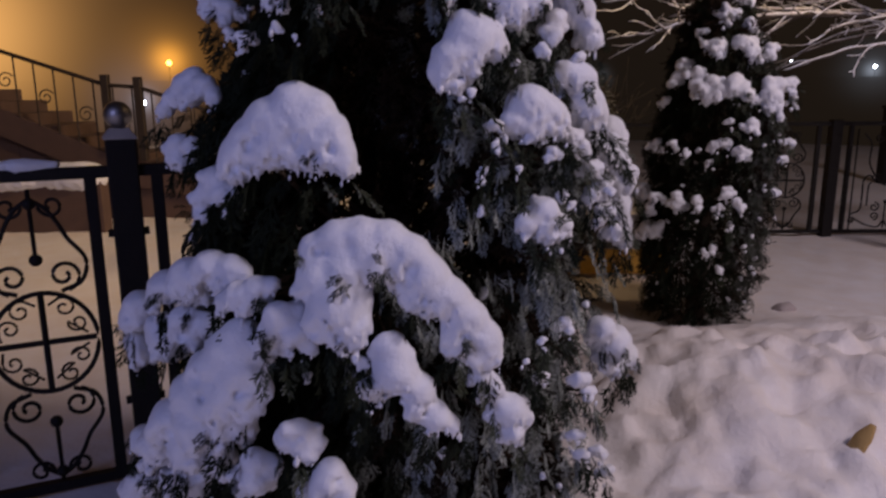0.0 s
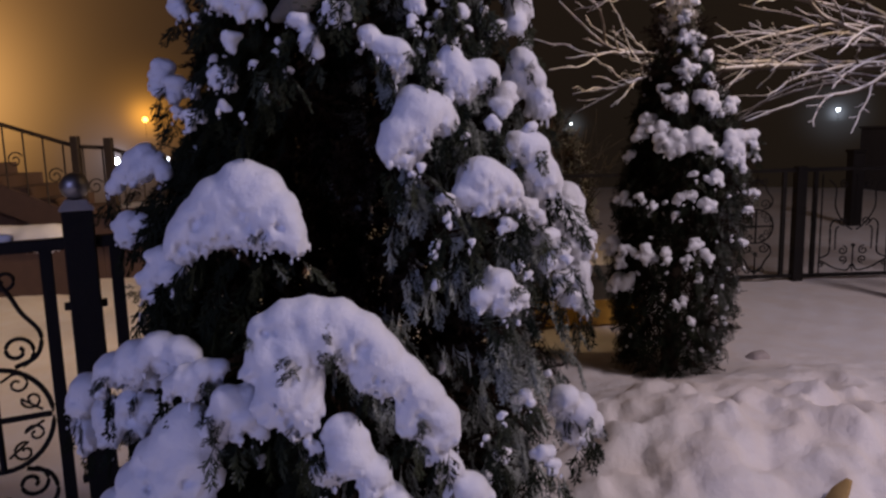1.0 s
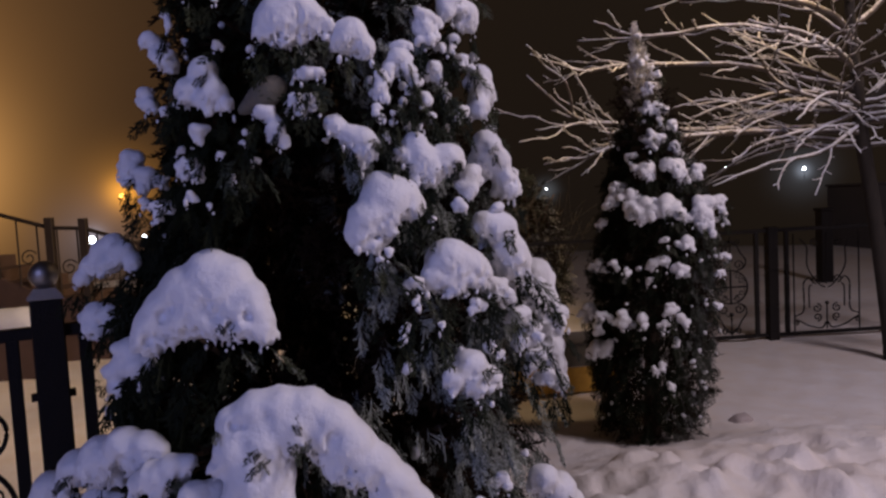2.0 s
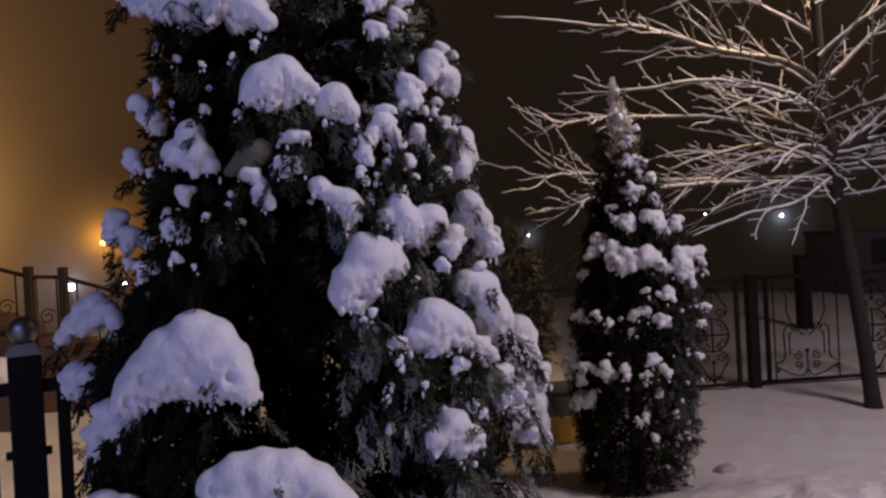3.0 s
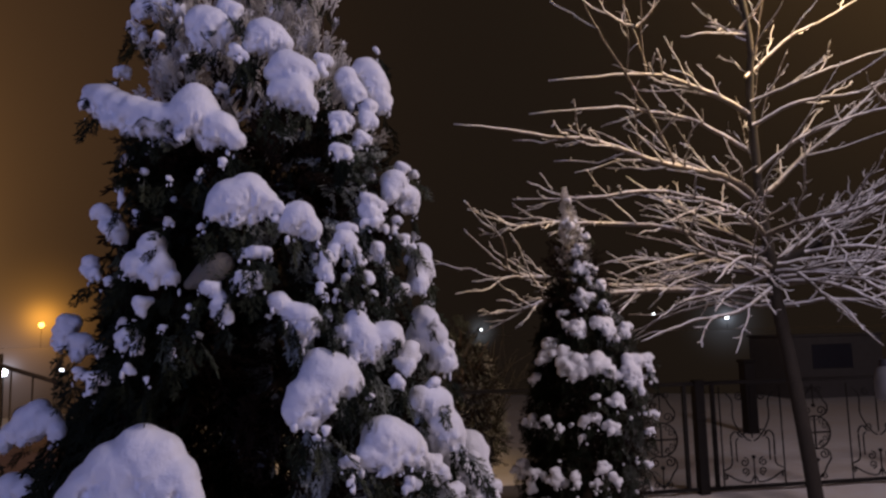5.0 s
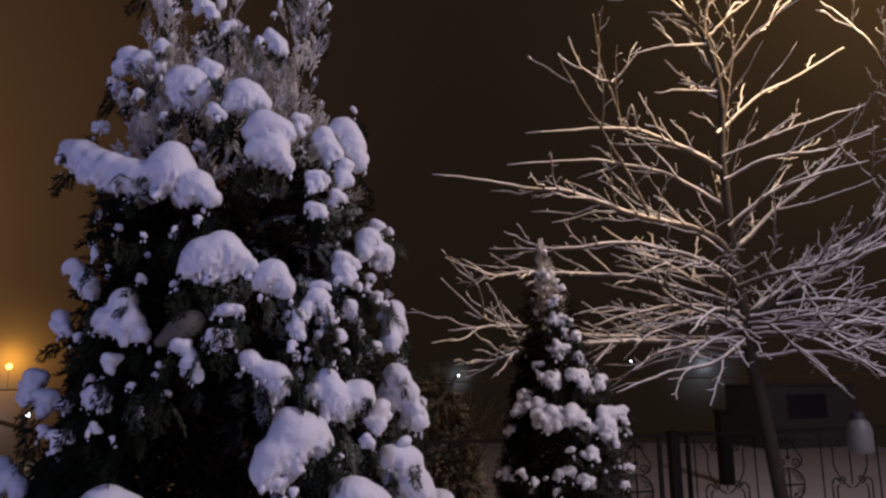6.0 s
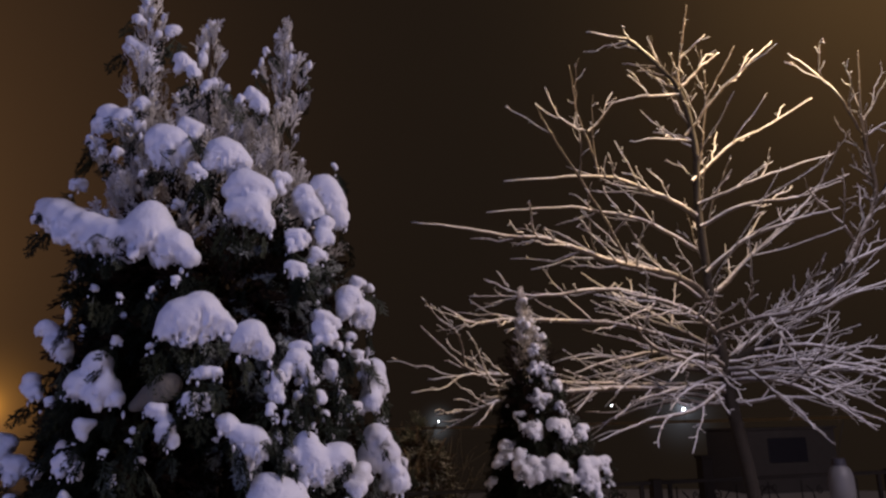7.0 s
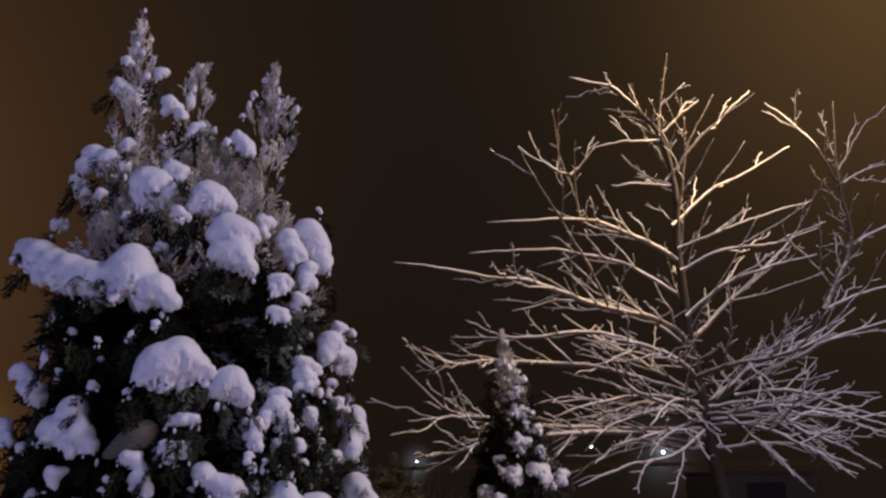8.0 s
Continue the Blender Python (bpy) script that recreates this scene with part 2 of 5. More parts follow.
def snow_mesh(lobes, rng, step, rough=0.2, ragged=1.0, pieces=False):
    """A clump of snow that flows together out of round lobes (x, y, z, radius): domed above, ragged below."""
    c = np.array([q[:3] for q in lobes])
    r = np.array([q[3] for q in lobes])
    size = float(np.mean(r))
    coarse, fine, tiny = lumps(rng, size * 2.2), lumps(rng, size * 0.62), lumps(rng, max(0.026, 3.0 * step))
    drip = lumps(rng, size * 0.85)
    soft = size * 0.46
    holes = [(c[i] + r[i] * np.array([rng.uniform(-0.7, 0.7), -0.85, rng.uniform(-0.9, 0.0)]), r[i] * rng.uniform(0.14, 0.32)) for i in rng.integers(0, len(r), max(1, len(r) // 3))]

    def field(p):
        d = p[:, None] - c[None]
        d[..., 2] *= np.where(d[..., 2] < 0, 1.0, 1.10)
        e = np.exp(-np.clip((np.linalg.norm(d, axis=2) - r[None]) / soft, -60, 60)) + 1e-30
        total = e.sum(axis=1)
        under = ((e * c[None, :, 2]).sum(axis=1) / total - p[:, 2]) / size
        rag = ragged * np.clip(under + 0.25, 0.0, 1.5)
        s = -soft * np.log(total) + 0.27 * soft
        s = s + rough * size * (0.9 * coarse(p) + 0.35 * fine(p))
        s = s + size * rag * (0.16 + 0.75 * drip(p * np.array([1.0, 1.0, 0.35])) + 0.55 * fine(p)) + (0.010 + 0.03 * rag) * min(size, 0.06) * 3 * tiny(p)
        for h, q in holes:
            s = np.maximum(s, q * 1.2 - np.linalg.norm(p - h, axis=1) - 0.5 * q * fine(p))
        return s

    pad = r.max() * 0.35 + 2 * step
    v, f = surface_net(field, (c - r[:, None]).min(axis=0) - pad, (c + r[:, None]).max(axis=0) + pad, step)
    mark = np.arange(len(v))  # drop crumbs that hang free of the clump
    while True:
        low = mark[f].min(axis=1)
        then = mark.copy()
        for k in range(4):
            np.minimum.at(then, f[:, k], low)
        then = then[then]
        if (then == mark).all():
            break
        mark = then
    share = np.bincount(mark)
    made = []
    for root in np.nonzero(share > 0.12 * share.max())[0][::-1]:
        keep = mark == root
        number = np.cumsum(keep) - 1
        made.append((v[keep], number[f[keep[f[:, 0]]]]))
    made.sort(key=lambda q: -len(q[0]))
    return made if pieces else made[0]


def frond(rng, length=0.15, shoots=9, fan=(20, 40), reach=0.36, thick=1.0):
    """A flat thuja spray: a bent stem with forked, scaly shoots on both sides."""
    spans = []
    stem = lambda u: np.array([0.10 * length * math.sin(2.2 * u), length * u, -0.10 * length * u * u])
    for i in range(4):
        spans.append((stem(i / 4), stem((i + 1) / 4), 0.0030 * (1 - 0.12 * i)))
    for i in range(shoots):
        u = 0.12 + 0.86 * i / shoots
        for side in (-1, 1):
            a = stem(u + 0.02 * side)
            ang = math.radians(rng.uniform(*fan)) * side
            run = length * (reach * (1 - u) ** 0.7 + 0.10) * rng.uniform(0.75, 1.15)
            way = np.array([math.sin(ang), math.cos(ang), rng.uniform(-0.25, 0.15)])
            b = a + way * run
            spans.append((a, b, 0.0044 * thick))
            if run > length * 0.2:
                for w in (0.4, 0.7):
                    s = side * (1 if rng.random() < 0.6 else -1)
                    way2 = np.array([math.sin(ang + 0.6 * s), math.cos(ang + 0.6 * s), rng.uniform(-0.2, 0.2)])
                    q = a + (b - a) * w
                    spans.append((q, q + way2 * run * 0.42, 0.0040 * thick))
    vs, fs = [], []
    tri = np.array([[0, 1, 3], [0, 3, 2], [0, 2, 4], [0, 4, 1], [5, 3, 1], [5, 2, 3], [5, 4, 2], [5, 1, 4]])
    for a, b, w in spans:
        d = b - a
        side = np.array([d[1], -d[0], 0.0])
        side *= w / (np.linalg.norm(side) + 1e-9)
        mid = a + d * 0.62
        n = np.array([0, 0, w * 0.55])
        fs.append(tri + 6 * len(vs))
        vs.append(np.array([a, mid + side, mid - side, mid + n, mid - n, b]))
    return np.concatenate(vs), np.concatenate(fs)


def spread_fronds(templates, places, ways, sizes, rng):
    """Copies of the sprays at the places, each pointing along its way, as one mesh."""
    vs, fs, n = [], [], 0
    pick = rng.integers(0, len(templates), len(places))
    for t, (v, f) in enumerate(templates):
        at = np.nonzero(pick == t)[0]
        if not len(at):
            continue
        y = ways[at] / np.linalg.norm(ways[at], axis=1)[:, None]
        ref = rng.normal(size=y.shape) * 0.55 + np.array([0, 0, 1.0])
        x = np.cross(y, ref)
        x /= np.linalg.norm(x, axis=1)[:, None] + 1e-9
        z = np.cross(x, y)
        basis = np.stack([x, y, z], axis=1) * sizes[at][:, None, None]
        w = np.einsum("vk,nkj->nvj", v, basis) + places[at][:, None]
        vs.append(w.reshape(-1, 3))
        fs.append((f[None] + (np.arange(len(at)) * len(v))[:, None, None] + n).reshape(-1, 3))
        n += w.shape[0] * w.shape[1]
    return np.concatenate(vs), np.concatenate(fs)


RNG = np.random.default_rng(4)
SPRAYS = [frond(RNG, 0.17, 8) for _ in range(5)]
SPRAYS_FAR = [frond(RNG, 0.17, 5, (24, 44)) for _ in range(3)]
SPRAYS_UP = [frond(RNG, 0.17, 4, (12, 30), 0.50, 1.15) for _ in range(4)]

# ---- ground: one sheet of snow ----


def ground_height(x, y):
    """Snow lies flat by the fences; a trodden, lumpy bank is heaped up beside the path."""
    bank = 0.30 * np.exp(-(((x - 2.4) / 1.6) ** 2 + ((y - 3.70) / 0.82) ** 2) ** 1.6)
    bank += 0.14 * np.exp(-(((x - 1.15) / 0.40) ** 2 + ((y - 3.3) / 0.7) ** 2))
    near = np.exp(-(((x - 1.8) / 2.3) ** 2 + ((y - 2.9) / 1.6) ** 2) ** 2)
    near = near * np.clip((4.3 - y) / 0.7, 0.3, 1.0)
    p = np.stack([x, y, np.zeros_like(x)], axis=-1).reshape(-1, 3)
    g = np.random.default_rng(11)
    big, mid, small, tiny = (lumps(g, s)(p).reshape(x.shape) for s in (1.1, 0.42, 0.2, 0.09))
    clods = np.sqrt(mid ** 2 + 0.006) * 0.9 + np.sqrt(small ** 2 + 0.01) * 0.25
    heap = np.zeros_like(x)
    for cx, cy, r, h in zip(g.uniform(0.5, 4.6, 330), g.uniform(2.0, 4.7, 330), g.uniform(0.05, 0.19, 330), g.uniform(-0.42, 0.5, 330)):
        q = ((x - cx) / r) ** 2 + ((y - cy) / (r * 0.8)) ** 2
        heap += min(r * h, 0.03) * np.clip(1 - q, 0, 1) ** 0.9 * (1 + 0.35 * np.clip(1 - q, 0, 1) * np.sin(37 * cx + 30 * (x - cx) / r * 0.1))
    far = 1 / (1 + (np.hypot(x, y) / 16) ** 2)
    return bank + near * (0.14 * clods + 0.035 * small + 0.022 * tiny - 0.03 + heap) + far * (0.035 * big + 0.02 * mid + 0.012 * small) - 0.03


gx = np.concatenate([-np.geomspace(500, 6.2, 20), np.arange(-6, -0.5, 0.12), np.arange(-0.5, 4.6, 0.03), np.arange(4.6, 9, 0.12), np.geomspace(9.2, 500, 20)])
gy = np.concatenate([-np.geomspace(500, 3.2, 16), np.arange(-3, 1.6, 0.14), np.arange(1.6, 5.2, 0.03), np.arange(5.2, 9.5, 0.09), np.geomspace(9.7, 600, 26)])
GX, GY = np.meshgrid(gx, gy)
GZ = ground_height(GX, GY)
ni, nj = GX.shape
ii, jj = np.meshgrid(np.arange(ni - 1), np.arange(nj - 1), indexing="ij")
quads = np.stack([ii * nj + jj, ii * nj + jj + 1, (ii + 1) * nj + jj + 1, (ii + 1) * nj + jj], axis=-1).reshape(-1, 4)
ground = mesh_object("ground", np.stack([GX, GY, GZ], axis=-1).reshape(-1, 3), quads, GROUND_SNOW)
tagged(ground, "trodden white snow with lumpy bank over yard", "ground", kind="structure")

# ---- thujas ----


SHOOT_TIPS = []  # ends of the upright shoots, which carry caps of snow


def thuja(name, base, profile, axis, label, count, sprays, leaf, top_leaf, top_z, spires=(), hollow=None, frosted=None, lit_way=-0.52, size=1.0, droop=1.0, snow=(), seed=1):
    """A conical evergreen: trunk, limbs, an inner dark crown and an outer crown of sprays that droop below and rise at the tips."""
    rng = np.random.default_rng(seed)
    thing = empty(name, base, label, "tree")
    at = np.array(base)
    pz, pr = np.array([q[0] for q in profile]), np.array([q[1] for q in profile])
    ax_z, ax_x, ax_y = np.array([q[0] for q in axis]), np.array([q[1] for q in axis]), np.array([q[2] for q in axis])
    centre = lambda z: np.stack([np.interp(z, ax_z, ax_x), np.interp(z, ax_z, ax_y)], axis=-1)
    # trunk and limbs
    zt = np.linspace(-0.1, pz[-1] * 0.86, 14)
    c = centre(zt)
    v, f = tube(np.column_stack([c, zt]) - at, np.linspace(0.075, 0.012, 14) * size, 8)
    mesh_object("trunk", v, f, BARK, thing)
    for i in range(16):
        z = 0.25 + (pz[-1] * 0.72 - 0.25) * i / 15
        a = i * 2.4
        r = np.interp(z, pz, pr) * 0.8
        c0 = centre(np.array([z]))[0]
        pts = [(c0[0], c0[1], z), (c0[0] + 0.5 * r * math.cos(a), c0[1] + 0.5 * r * math.sin(a), z + 0.12), (c0[0] + r * math.cos(a), c0[1] + r * math.sin(a), z + 0.30 * size)]
        v, f = tube(bent(pts, 4) - at, np.linspace(0.018, 0.005, 9) * size, 5)
        mesh_object("limb", v, f, BARK, thing)

    def shell(n, lo, hi, inner):
        cdf = np.cumsum(np.interp(np.linspace(lo, hi, 200), pz, pr) + 0.05)
        z = np.interp(rng.random(n) * cdf[-1], cdf, np.linspace(lo, hi, 200))
        a = rng.uniform(0, 2 * np.pi, n)
        wob = lumps(np.random.default_rng(seed + 5), 0.42 * size)
        r0 = np.interp(z, pz, pr)
        unit = np.stack([np.cos(a), np.sin(a)], axis=-1)
        probe = np.column_stack([unit * r0[:, None], z])
        r = r0 * (1 + 0.22 * wob(probe)) * (rng.uniform(0.25, 0.68, n) if inner else rng.uniform(0.74, 0.97, n))
        if hollow is not None:
            h_a, h_w, h_z0, h_z1, deep = hollow
            gap = (np.abs((a - h_a + np.pi) % (2 * np.pi) - np.pi) < h_w) & (z > h_z0) & (z < h_z1)
            r = np.where(gap, r * np.where(inner, 0.8, deep) * rng.uniform(0.75, 1.0, n), r)
        return z, a, r, unit

    z, a, r, unit = shell(count, pz[0], pz[-1], False)
    spot = np.column_stack([centre(z) + unit * r[:, None], z]) - at
    lift = np.interp(z / pz[-1], [0, 0.3, 0.7, 0.85, 1], [-2.6 * droop, -2.4 * droop, -1.4 * droop, 0.7, 2.2]) + rng.normal(0, 0.4, count)
    ways = np.column_stack([unit + rng.normal(0, 0.35, unit.shape), lift])
    sizes = size * rng.uniform(0.45, 0.9, count)
    spot -= ways / np.linalg.norm(ways, axis=1)[:, None] * (0.10 * sizes)[:, None]
    free = np.ones(count, bool)
    if len(snow):  # nothing grows through the clumps or hangs before them
        mid = spot + at + ways / np.linalg.norm(ways, axis=1)[:, None] * (0.085 * sizes)[:, None]
        for x, y, h, q in snow:
            out = np.array([x, y]) - centre(np.array([h]))[0]
            out /= np.linalg.norm(out) + 1e-9
            d = mid - np.array([x, y, h])
            along = d[:, :2] @ out
            beside = np.abs(d[:, 0] * out[1] - d[:, 1] * out[0])
            free &= ~((beside < 0.95 * q) & (np.abs(d[:, 2]) < 0.9 * q + 0.01) & (along > -0.3 * q))
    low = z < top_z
    # Sprays facing the lamp take the paler leaf: their lit side is coloured in.
    lit_side = low & (np.cos(a - lit_way) + rng.normal(0, 0.22, count) > 0.50) if frosted else low & False
    dim_side = low & ~lit_side & free
    lit_side = lit_side & free
    v, f = spread_fronds(sprays, spot[dim_side], ways[dim_side], sizes[dim_side], rng)
    mesh_object("crown", v, f, leaf, thing, "dark green drooping scaly sprays", smooth=False)
    if lit_side.any():
        ways[lit_side, 2] -= np.interp(z[lit_side] / pz[-1], [0, 0.6, 0.8], [0.9, 0.6, 0.0])
        v, f = spread_fronds(sprays, spot[lit_side], ways[lit_side], sizes[lit_side] * 0.78, rng)
        mesh_object("lit_side_crown", v, f, frosted, thing, "grey-green frosted hanging sprays of the lit side", smooth=False)
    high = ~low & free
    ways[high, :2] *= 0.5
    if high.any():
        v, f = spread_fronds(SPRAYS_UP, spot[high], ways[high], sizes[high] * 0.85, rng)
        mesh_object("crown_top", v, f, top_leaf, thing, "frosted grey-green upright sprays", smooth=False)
    n = int(count * 0.62)
    z, a, r, unit = shell(n, pz[0], pz[-1] * 0.85, True)
    spot = np.column_stack([centre(z) + unit * r[:, None], z]) - at
    ways = np.column_stack([unit, rng.normal(0.1, 0.5, n)])
    v, f = spread_fronds(sprays, spot, ways, size * rng.uniform(0.8, 1.25, n), rng)
    mesh_object("inner_crown", v, f, THUJA_DEAD, thing, "brown dead inner sprays", smooth=False)
    # upright leading shoots
    for sx, sy, z0, z1, wide in spires:
        v, f = tube([(sx, sy, z0 - at[2]) - np.array([at[0], at[1], 0]), np.array([sx - at[0], sy - at[1], z1 - at[2]])], [0.010, 0.002], 5)
        mesh_object("leader", v, f, BARK, thing)
        m = int(108 * (z1 - z0))
        z = z0 + (z1 - z0) * rng.random(m) ** 0.85
        a = rng.uniform(0, 2 * np.pi, m)
        u = (z - z0) / (z1 - z0)
        unit = np.stack([np.cos(a), np.sin(a)], axis=-1)
        r = wide * (1 - u) ** 0.8 * rng.uniform(0.08, 0.80, m)
        spot = np.column_stack([sx + unit[:, 0] * r, sy + unit[:, 1] * r, z]) - at
        ways = np.column_stack([unit * (0.50 * (1 - u) + 0.22)[:, None], 1.0 + rng.random(m)])
        long = size * (0.40 + 0.42 * (1 - u)) * rng.uniform(0.6, 1.25, m)
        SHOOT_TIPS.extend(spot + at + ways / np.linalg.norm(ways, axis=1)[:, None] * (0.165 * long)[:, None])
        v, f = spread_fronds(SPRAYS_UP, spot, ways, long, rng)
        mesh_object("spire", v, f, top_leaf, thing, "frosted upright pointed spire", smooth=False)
    return thing


NEAR_PROFILE = [(0.02, 0.60), (0.4, 0.65), (0.9, 0.655), (1.2, 0.64), (1.45, 0.60), (1.8, 0.465), (2.05, 0.415), (2.26, 0.39), (2.45, 0.35), (2.63, 0.29), (2.75, 0.20), (2.86, 0.06)]
NEAR_AXIS = [(0.0, -0.17, 2.24), (0.9, -0.17, 2.24), (1.8, -0.12, 2.22), (2.5, -0.14, 2.20), (3.2, -0.15, 2.18)]
SECOND_PROFILE = [(0.0, 0.36), (0.4, 0.45), (0.9, 0.46), (1.3, 0.45), (1.55, 0.42), (1.75, 0.34), (2.1, 0.19), (2.4, 0.11), (2.65, 0.05), (2.8, 0.015)]
SECOND_AXIS = [(0.0, 1.78, 5.0), (0.6, 1.80, 5.0), (1.5, 1.87, 5.0), (2.2, 1.80, 5.0), (2.8, 1.75, 5.0)]
THIRD_PROFILE = [(0.0, 0.4), (0.4, 0.62), (0.95, 0.60), (1.45, 0.42), (1.85, 0.14), (2.0, 0.04)]
THIRD_AXIS = [(0.0, 1.75, 9.6), (2.5, 1.75, 9.6)]
thuja("thuja", (1.75, 9.6, 0.0), THIRD_PROFILE, THIRD_AXIS, "dark unlit thuja standing beyond iron fence", 900, SPRAYS_FAR, THUJA_FAR, THUJA_FAR, 9.0, size=1.35, droop=0.2, seed=14)

# ---- bare tree ----


def bare_tree():
    rng = np.random.default_rng(21)
    base = np.array([4.63, 6.6, 0.0])
    thing = empty("bare_tree", tuple(base), "leafless spreading tree with frosted branches in snow", "tree")
    trunk = bent([(4.66, 6.6, -0.1), (4.60, 6.6, 0.5), (4.50, 6.6, 1.3), (4.38, 6.6, 2.1), (4.34, 6.6, 2.6)], 6)
    v, f = tube(trunk - base, np.interp(np.linspace(0, 1, len(trunk)), [0, 0.06, 1], [0.098, 0.072, 0.058]), 12)
    mesh_object("trunk", v, f, TRUNK_BARK, thing, "dark rough trunk")
    D = rng.uniform
    snow = []
    count = [0]

    def add_snow(p, r):
        k = (r > 0.0)
        if k.sum() > 2:
            d = np.gradient(p[k], axis=0)
            level = np.hypot(d[:, 0], d[:, 1]) / (np.linalg.norm(d, axis=1) + 1e-9)
            level = np.clip((level - 0.3) / 0.5, 0.0, 1.0)
            q = p[k] + np.array([0, 0, 1.0]) * (r[k] * 0.75 * level)[:, None]
            snow.append(tube(q - base, (r[k] * 0.80 + 0.0025) * (0.5 + 0.5 * level), 5, 0.7))

    def twigs(p, r, level, out):
        """Side shoots along a line, alternating and mostly level, rising at their tips."""
        length = np.linalg.norm(np.diff(p, axis=0), axis=1).sum()
        every = ((0.125 if p[0][2] < 3.1 else 0.16) if r[0] > 0.023 else 0.30, 0.17)[level - 1]
        n = int(length / every)
        for i in range(n):
            u = 0.16 + 0.82 * (i + rng.random() * 0.8) / max(n, 1)
            if u > (0.84 if level == 1 else 0.98):
                continue
            if level == 1 and u > 0.6 and rng.random() < 0.55:
                continue
            k = u * (len(p) - 1)
            j = int(k)
            a = p[j] + (p[min(j + 1, len(p) - 1)] - p[j]) * (k - j)
            d = p[min(j + 1, len(p) - 1)] - p[j]
            d = d / (np.linalg.norm(d) + 1e-9)
            side = np.cross(d, [0, 0, 1.0])
            if np.linalg.norm(side) < 0.35:
                t = rng.uniform(0, 6.28)
                side = np.array([math.cos(t), math.sin(t), 0])
            side /= np.linalg.norm(side)
            side = side * (1 if (i % 2) else -1)
            up = rng.normal(0.16, 0.34)
            way = d * rng.uniform(0.7, 1.2) + side * rng.uniform(0.35, 0.95) + np.array([0, 0, up])
            way /= np.linalg.norm(way)
            run = (rng.uniform(0.35, 1.15), rng.uniform(0.04, 0.20))[level - 1] * (1.15 - 0.85 * u)
            m = 6 if level == 1 else 4
            w = np.linspace(0, 1, m)[:, None]
            bend = rng.normal(0, 0.10, 3) + np.array([0, 0, rng.uniform(-0.06, 0.10)])
            line = a + way * run * w + bend * run * w ** 2 + np.concatenate([[[0, 0, 0]], rng.normal(0, 0.012, (m - 1, 3))]) * (1.0 if level == 1 else 0.5)
            r0 = min(np.interp(u, np.linspace(0, 1, len(r)), r) * 0.62, (0.0095, 0.005)[level - 1])
            rad = np.linspace(max(r0, 0.004), 0.003, m)
            out.append(tube(line - base, rad, 5 if level == 1 else 4))
            add_snow(line, rad)
            if level == 1:
                twigs(line, rad, 2, out)

    def grow(pts, r0):
        """A limb along a line of points, with its twigs and snow."""
        r0 *= 0.78
        p = bent(pts, 7)
        p[1:] += np.cumsum(rng.normal(0, 0.006, (len(p) - 1, 3)), axis=0)
        r = r0 * np.linspace(1, 0, len(p)) ** 0.8 + 0.0045
        v, f = tube(p - base, r, 7)
        limb = mesh_object("limb", v, f, TRUNK_BARK if r0 > 0.04 else TREE_BARK, thing)
        add_snow(p, np.minimum(r, 0.02))
        out = []
        twigs(p, r, 1, out)
        v, f = join(out)
        tagged(mesh_object("twig_growth", v, f, TREE_BARK, limb), kind="stuff")

    grow([(4.34, 6.60, 2.25), (4.31, 6.60, 2.96), (4.22, 6.55, 3.83), (4.22, 6.50, 4.70), (4.09, 6.45, 5.25), (3.80, 6.40, 5.57), (3.52, 6.35, 5.75), (3.05, 6.30, 5.79)], 0.062)
    grow([(4.09, 6.45, 5.25), (4.19, 6.45, 5.77), (4.31, 6.45, 6.31)], 0.018)
    grow([(4.09, 6.45, 5.25), (4.39, 6.50, 5.54), (4.64, 6.50, 5.72)], 0.013)
    grow([(4.35, 6.60, 2.31), (4.51, 6.60, 2.43), (5.14, 6.40, 2.71), (5.88, 6.30, 3.49), (6.66, 6.20, 4.63)], 0.060)
    grow([(5.71, 6.30, 3.36), (6.18, 6.30, 4.13), (6.15, 6.30, 4.83), (6.25, 6.30, 5.80)], 0.032)
    grow([(6.15, 6.30, 4.83), (5.92, 6.30, 5.22), (5.55, 6.20, 5.45), (5.26, 6.20, 5.62)], 0.012)
    grow([(6.20, 6.30, 4.97), (6.47, 6.30, 5.37), (6.73, 6.30, 5.66)], 0.010)
    grow([(4.29, 6.60, 2.95), (3.99, 6.50, 3.19), (3.21, 6.30, 3.32), (2.45, 6.10, 3.47), (1.95, 6.00, 3.47), (1.14, 5.90, 3.52)], 0.038)
    grow([(4.21, 6.55, 3.89), (3.70, 6.50, 4.07), (3.10, 6.40, 4.17), (2.03, 6.30, 4.03)], 0.028)
    grow([(4.15, 6.55, 3.53), (3.60, 6.60, 3.82), (2.86, 6.60, 3.93), (1.96, 6.60, 3.85)], 0.020)
    grow([(3.21, 6.20, 3.30), (2.89, 6.00, 3.68), (2.49, 5.90, 4.28), (2.23, 5.80, 4.68)], 0.014)
    grow([(3.10, 6.40, 4.17), (3.01, 6.40, 4.51), (2.90, 6.40, 4.93), (2.87, 6.40, 5.44)], 0.014)
    grow([(2.98, 6.40, 4.69), (2.71, 6.40, 4.82), (2.46, 6.40, 4.95)], 0.010)
    grow([(3.01, 6.40, 4.69), (3.29, 6.40, 5.01)], 0.010)
    grow([(4.32, 6.60, 3.07), (4.81, 6.70, 3.41), (5.88, 6.80, 4.22), (6.18, 6.80, 4.76)], 0.032)
    grow([(4.17, 6.50, 4.25), (4.69, 6.60, 4.67), (5.31, 6.60, 5.02), (5.87, 6.60, 5.36)], 0.016)
    grow([(4.15, 6.50, 4.75), (4.56, 6.40, 5.21), (4.96, 6.40, 5.55), (5.29, 6.40, 5.85)], 0.014)
